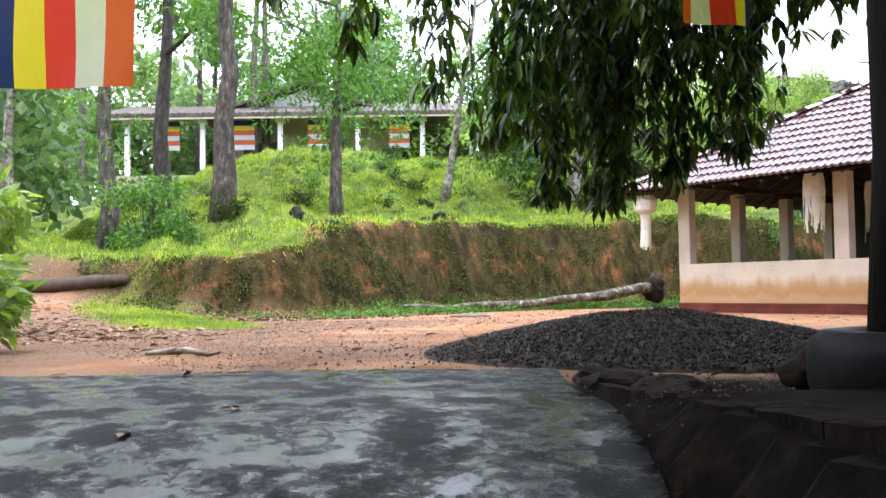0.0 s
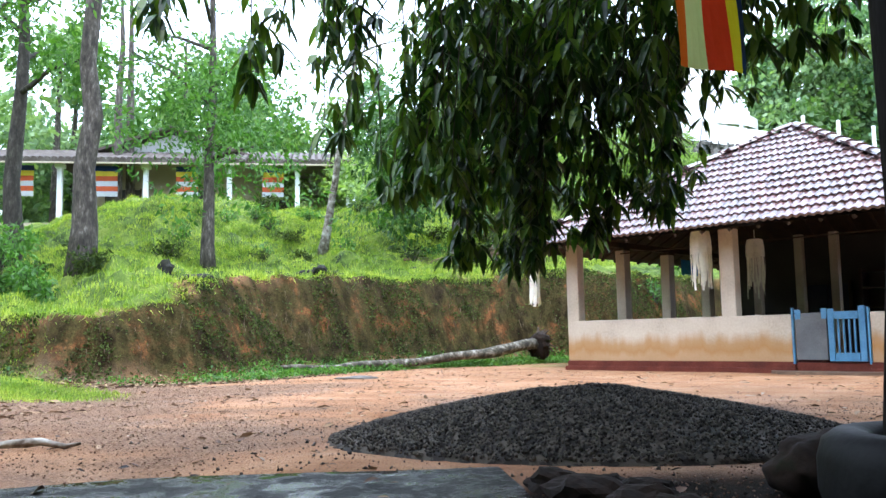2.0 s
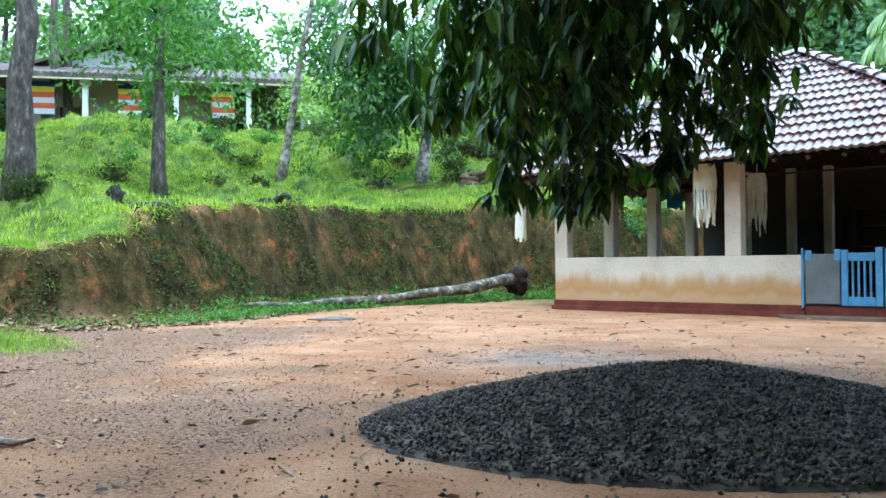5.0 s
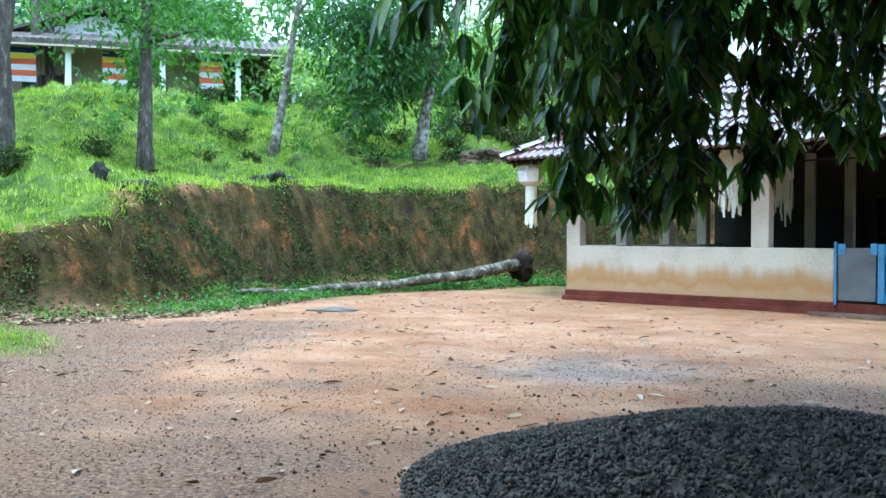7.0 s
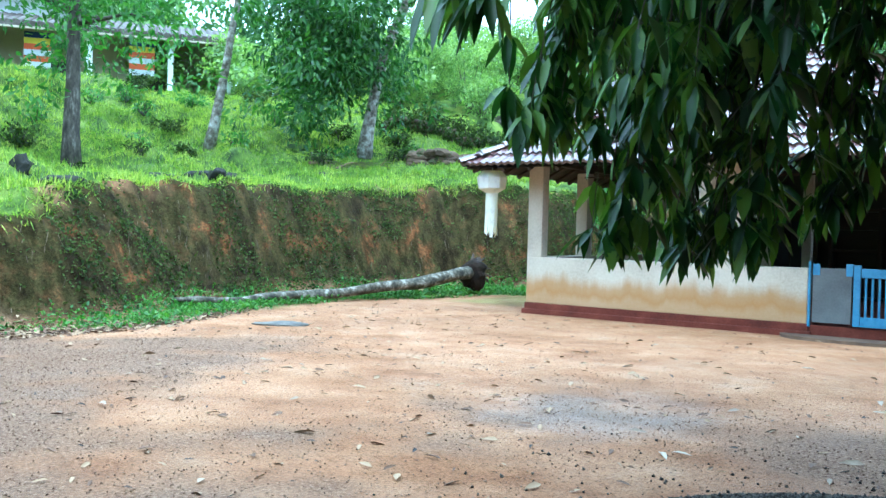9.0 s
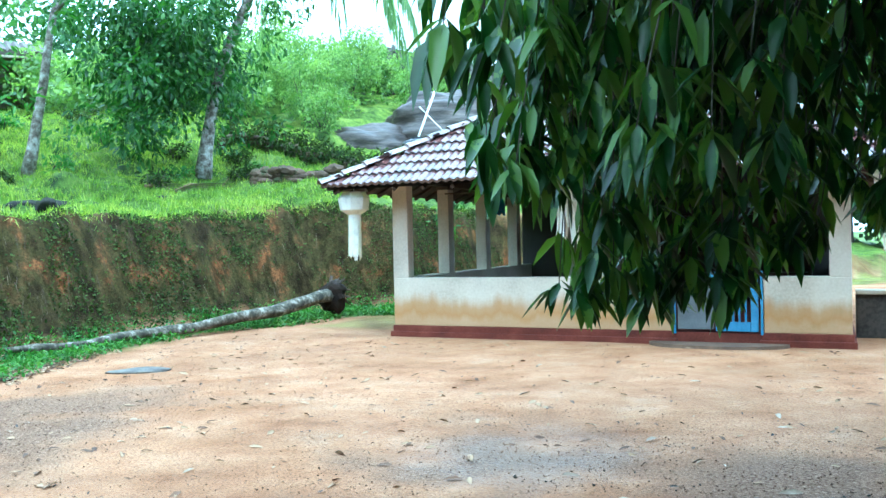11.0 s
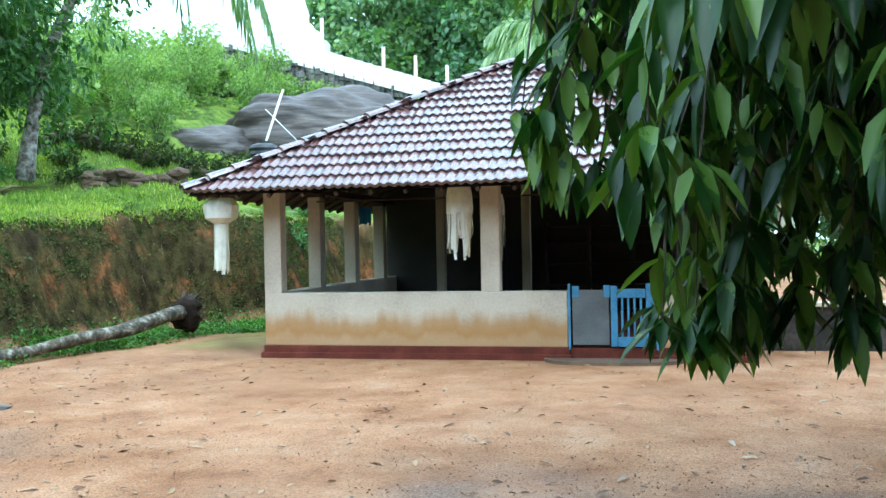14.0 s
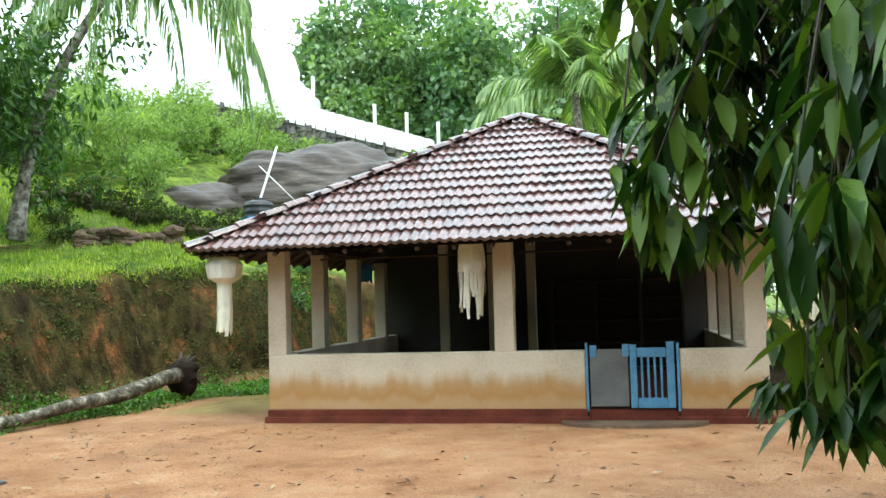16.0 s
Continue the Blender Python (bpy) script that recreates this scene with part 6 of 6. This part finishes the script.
    tagged(new("bank_roots", quick_mesh("bank_roots", v, np.arange(3 * n).reshape(n, 3), M["root"])), "fine dry roots hanging on the earth bank", "roots", kind="stuff")


grass()
creepers()


# ---------- litter and pebbles ----------
def litter():
    rng = np.random.default_rng(17)
    def flat_leaves(n, fn, l0, l1, mat, name, label):
        x, y = fn(n)
        n = len(x)
        z = height(x, y)
        a = rng.uniform(0, 6.28, n)
        d = np.stack([np.cos(a), np.sin(a), rng.normal(size=n) * .15], -1)
        L = rng.uniform(l0, l1, n)
        v, f = leaf_arrays(np.stack([x, y, z + .012], -1), d, np.tile([0, 0, 1.0], (n, 1)) + rng.normal(size=(n, 3)) * .3, L, L * .33)
        tagged(new(name, quick_mesh(name, v, f, mat)), label, "leaf litter", kind="stuff")
    def under_bank(n):
        x, y = rng.uniform(-4.8, -1.4, n), rng.uniform(-8, -2.4, n)
        s, _ = foot_side(x, y)
        ok = rng.random(n) < np.clip((s + 1.0) / .4, 0, 1) * np.clip((.15 - s) / .2, 0, 1) * np.clip((-2.4 - y) / 1.2, 0, 1)
        return x[ok], y[ok]
    flat_leaves(750, lambda n: (rng.uniform(-3, 8, n), rng.uniform(-11, -.3, n)), .04, .13, M["litter"], "dry_leaves", "dry brown leaves scattered over the yard")
    flat_leaves(420, lambda n: (rng.uniform(-2.5, 7.5, n), -11 + 10 * rng.random(n) ** 1.5), .02, .07, M["darkbits"], "dark_debris", "small dark seeds and rotted leaves on the yard")
    flat_leaves(110, lambda n: (rng.uniform(-2, 8, n), rng.uniform(-11, -1, n)), .05, .16, M["paleleaf"], "pale_leaves", "bleached fallen leaves on the yard")
    flat_leaves(26000, under_bank, .04, .12, M["litter"], "bank_litter", "brown leaf litter under the bank")
    flat_leaves(2600, lambda n: (rng.uniform(-9, 1.5, n), rng.normal(-10.6, .7, n)), .05, .13, M["litter"], "path_litter", "brown leaf litter over the path")
    n = 80
    d, e = rng.uniform(.5, 5.5, n), rng.uniform(-5, 1.1, n)
    x, y = 5.6 + .8 * d + .6 * e, -10.75 - .6 * d + .8 * e
    a = rng.uniform(0, 6.28, n)
    L = rng.uniform(.03, .12, n)
    v, f = leaf_arrays(np.stack([x, y, height(x, y) + .055], -1), np.stack([np.cos(a), np.sin(a), rng.uniform(0, .25, n)], -1), np.tile([0, 0, 1.0], (n, 1)) + rng.normal(size=(n, 3)) * .3, L, L * .4)
    tagged(new("drive_leaves", quick_mesh("drive_leaves", v, f, M["litter"])), "wet dead leaves lying on the concrete drive", "leaf litter", kind="stuff")
    n = 46000
    x, y = rng.uniform(-2.5, 8.5, n), rng.uniform(-11.2, -.4, n)
    ok = rng.random(n) < np.clip((fbm(x * .5, y * .5, 41) - .38) * 4 + np.clip((-5 - y) / 5, 0, .7), .05, 1) * np.clip((-3 - y) / 3, .15, 1)
    x, y = x[ok], y[ok]
    n = len(x)
    o = np.array([[1, 0, 0], [-1, 0, 0], [0, 1, 0], [0, -1, 0], [0, 0, 1], [0, 0, -1]], float)
    of = np.array([[0, 2, 4], [2, 1, 4], [1, 3, 4], [3, 0, 4], [2, 0, 5], [1, 2, 5], [3, 1, 5], [0, 3, 5]])
    q = o[None] * rng.uniform(.002, .0085, (n, 1, 1)) * rng.uniform(.6, 1.3, (n, 6, 1)) * [1, 1, .7]
    v = q + np.stack([x, y, height(x, y) + .004], -1)[:, None]
    tagged(new("pebbles", quick_mesh("pebbles", v.reshape(-1, 3), (np.arange(n)[:, None, None] * 6 + of).reshape(-1, 3), M["grit"])), "small brown pebbles strewn on the orange earth", "pebbles", kind="stuff")


litter()

for i, (x, y, r) in enumerate(((-5.66, -1.21, .17), (-5.3, -5.0, .14), (-8.2, -6.9, .17), (-9.4, -5.6, .14))):
    ob = boulder(x, y, ground_z(x, y) + .08, r, r * .9, r * .95 if i != 2 else .45, 20.0 + i, "tree_stump", "dark mossy stump on the bank's edge", M["mossy"], 0, 4)
    for v in ob.data.vertices:
        v.co += Vector((noise.noise(v.co * 9), noise.noise(v.co * 9 + Vector((4, 0, 0))), noise.noise(v.co * 11 + Vector((0, 6, 0))))) * .09
    tagged(ob, category="stump")
# dark mounds that imitate shaded hollows under the grass tufts
for x, y, sx, sy, sz, sd in ((-6.4, -2.0, .52, .24, .13, 41.0), (-7.3, -.2, .4, .22, .12, 43.0), (-4.9, -4.6, .34, .2, .13, 45.0), (-7.9, .9, .5, .25, .14, 47.0), (-6.9, 3.0, .35, .2, .12, 49.0)):
    hm = boulder(x, y, ground_z(x, y) + .02, sx, sy, sz, sd, "shaded_hollow_mound", "dark mossy mound standing in for a shaded hollow in the grass", M["mossy"], .9, 4)
    tagged(hm, category="log")


def dead_frond(x, y, ang, ln, seed):
    """A dry palm frond lying on the slope, its leaflets spread flat."""
    rng = np.random.default_rng(seed)
    t = thing("fallen_frond", "dry grey-brown palm frond lying on the grass", "palm frond", (x, y, ground_z(x, y)), "fallen fronds")
    q = [Vector((x + math.cos(ang) * ln * k / 10, y + math.sin(ang) * ln * k / 10, 0)) for k in range(11)]
    for v in q:
        v.z = ground_z(v.x, v.y) + .1
    part("midrib", tube(q, [.035 - .0028 * k for k in range(11)], 6), M["dryfrond"], t)
    n = 44
    s = np.repeat(np.linspace(.08, .98, n), 2)
    sd = np.tile([1.0, -1.0], n)
    base = np.stack([np.interp(s * 10, np.arange(11), [v[c] for v in q]) for c in range(3)], -1)
    d = np.stack([-math.sin(ang) * sd + math.cos(ang) * .8, math.cos(ang) * sd + math.sin(ang) * .8, rng.normal(size=2 * n) * .12 + .02], -1)
    L = .75 * np.sin(s * 2.6 + .35).clip(.3, 1)
    v, f = leaf_arrays(base, d, np.tile([0, 0, 1.0], (2 * n, 1)), L, np.full(2 * n, .045), .1, .12)
    put("leaflet_blade", quick_mesh("leaflet_blade", v, f, M["drygrey"]), t)["kind"] = "stuff"


dead_frond(-7.7, 3.2, 1.35, 2.4, 3)
dead_frond(-8.6, 4.4, -.4, 2.0, 4)
boulder(-1.2, -3.95, -.07, .34, .16, .045, 31.0, "ground_stone", "flat dark wet stone set in the yard", M["stone"], .6, 3)
em = boulder(8.06, -9.44, .03, .2, .18, .13, 37.0, "earth_mound", "dark mound of soil beside the tyre", M["rubble"], .3, 4)
for v in em.data.vertices:
    v.co += Vector((noise.noise(v.co * 8), noise.noise(v.co * 8 + Vector((4, 0, 0))), noise.noise(v.co * 10 + Vector((0, 6, 0))))) * .03
sl = thing("path_log", "dark wet log laid across the path as a step", "log", (-6.2, -9.0, .6))
part("log_trunk", tube(bend((-7.6, -9.6, ground_z(-7.6, -9.6) + .08), (-4.9, -8.4, ground_z(-4.9, -8.4) + .06), 6, 0, .03, 3), [.13, .12, .13, .11, .12, .1, .08], 10, wob=.2), M["darkwood"], sl, smooth=True)
sk = thing("dead_branch", "short dead grey branch lying on the yard", "branch", (4.1, -10.7, -.05))
part("stick", tube(bend((3.85, -11.0, -.04), (4.22, -10.6, -.03), 5, 0, .02, 5), [.014, .022, .028, .022, .016, .008], 7, wob=.3), M["palebark"], sk, smooth=True)

tp = thing("blue_tarp", "crumpled blue plastic sheet hung at the side eave", "tarp", (.0, 4.5, 1.9))
b = bmesh.new()
g = [[b.verts.new((-.02 + .05 * noise.noise(Vector((u * 4, v * 5, 1))), 4.2 + .75 * u, 2.12 - (.32 + .08 * noise.noise(Vector((u * 6, 0, 3)))) * v)) for v in np.linspace(0, 1, 6)] for u in np.linspace(0, 1, 9)]
for r0, r1 in zip(g, g[1:]):
    for k in range(5):
        b.faces.new((r0[k], r1[k], r1[k + 1], r0[k + 1]))
part("sheet", b, M["bluepl"], tp)

shrub(12.2, 16.0, 1.2, 1.4, 301, M["leaf_bright"], .2, "bright garden shrub beyond the boundary wall", 80)
shrub(10.4, 19.5, 1.2, 1.2, 302, M["leaf_bright"], .2, "bright garden shrub beyond the boundary wall", 80)
tree("tree", 10.7, 15.6, (.3, 0), 7, .13, M["palebark"], 30, 60, .25, M["leaf_far"], "pale-stemmed tree beyond the boundary wall", 303, 6, .5)
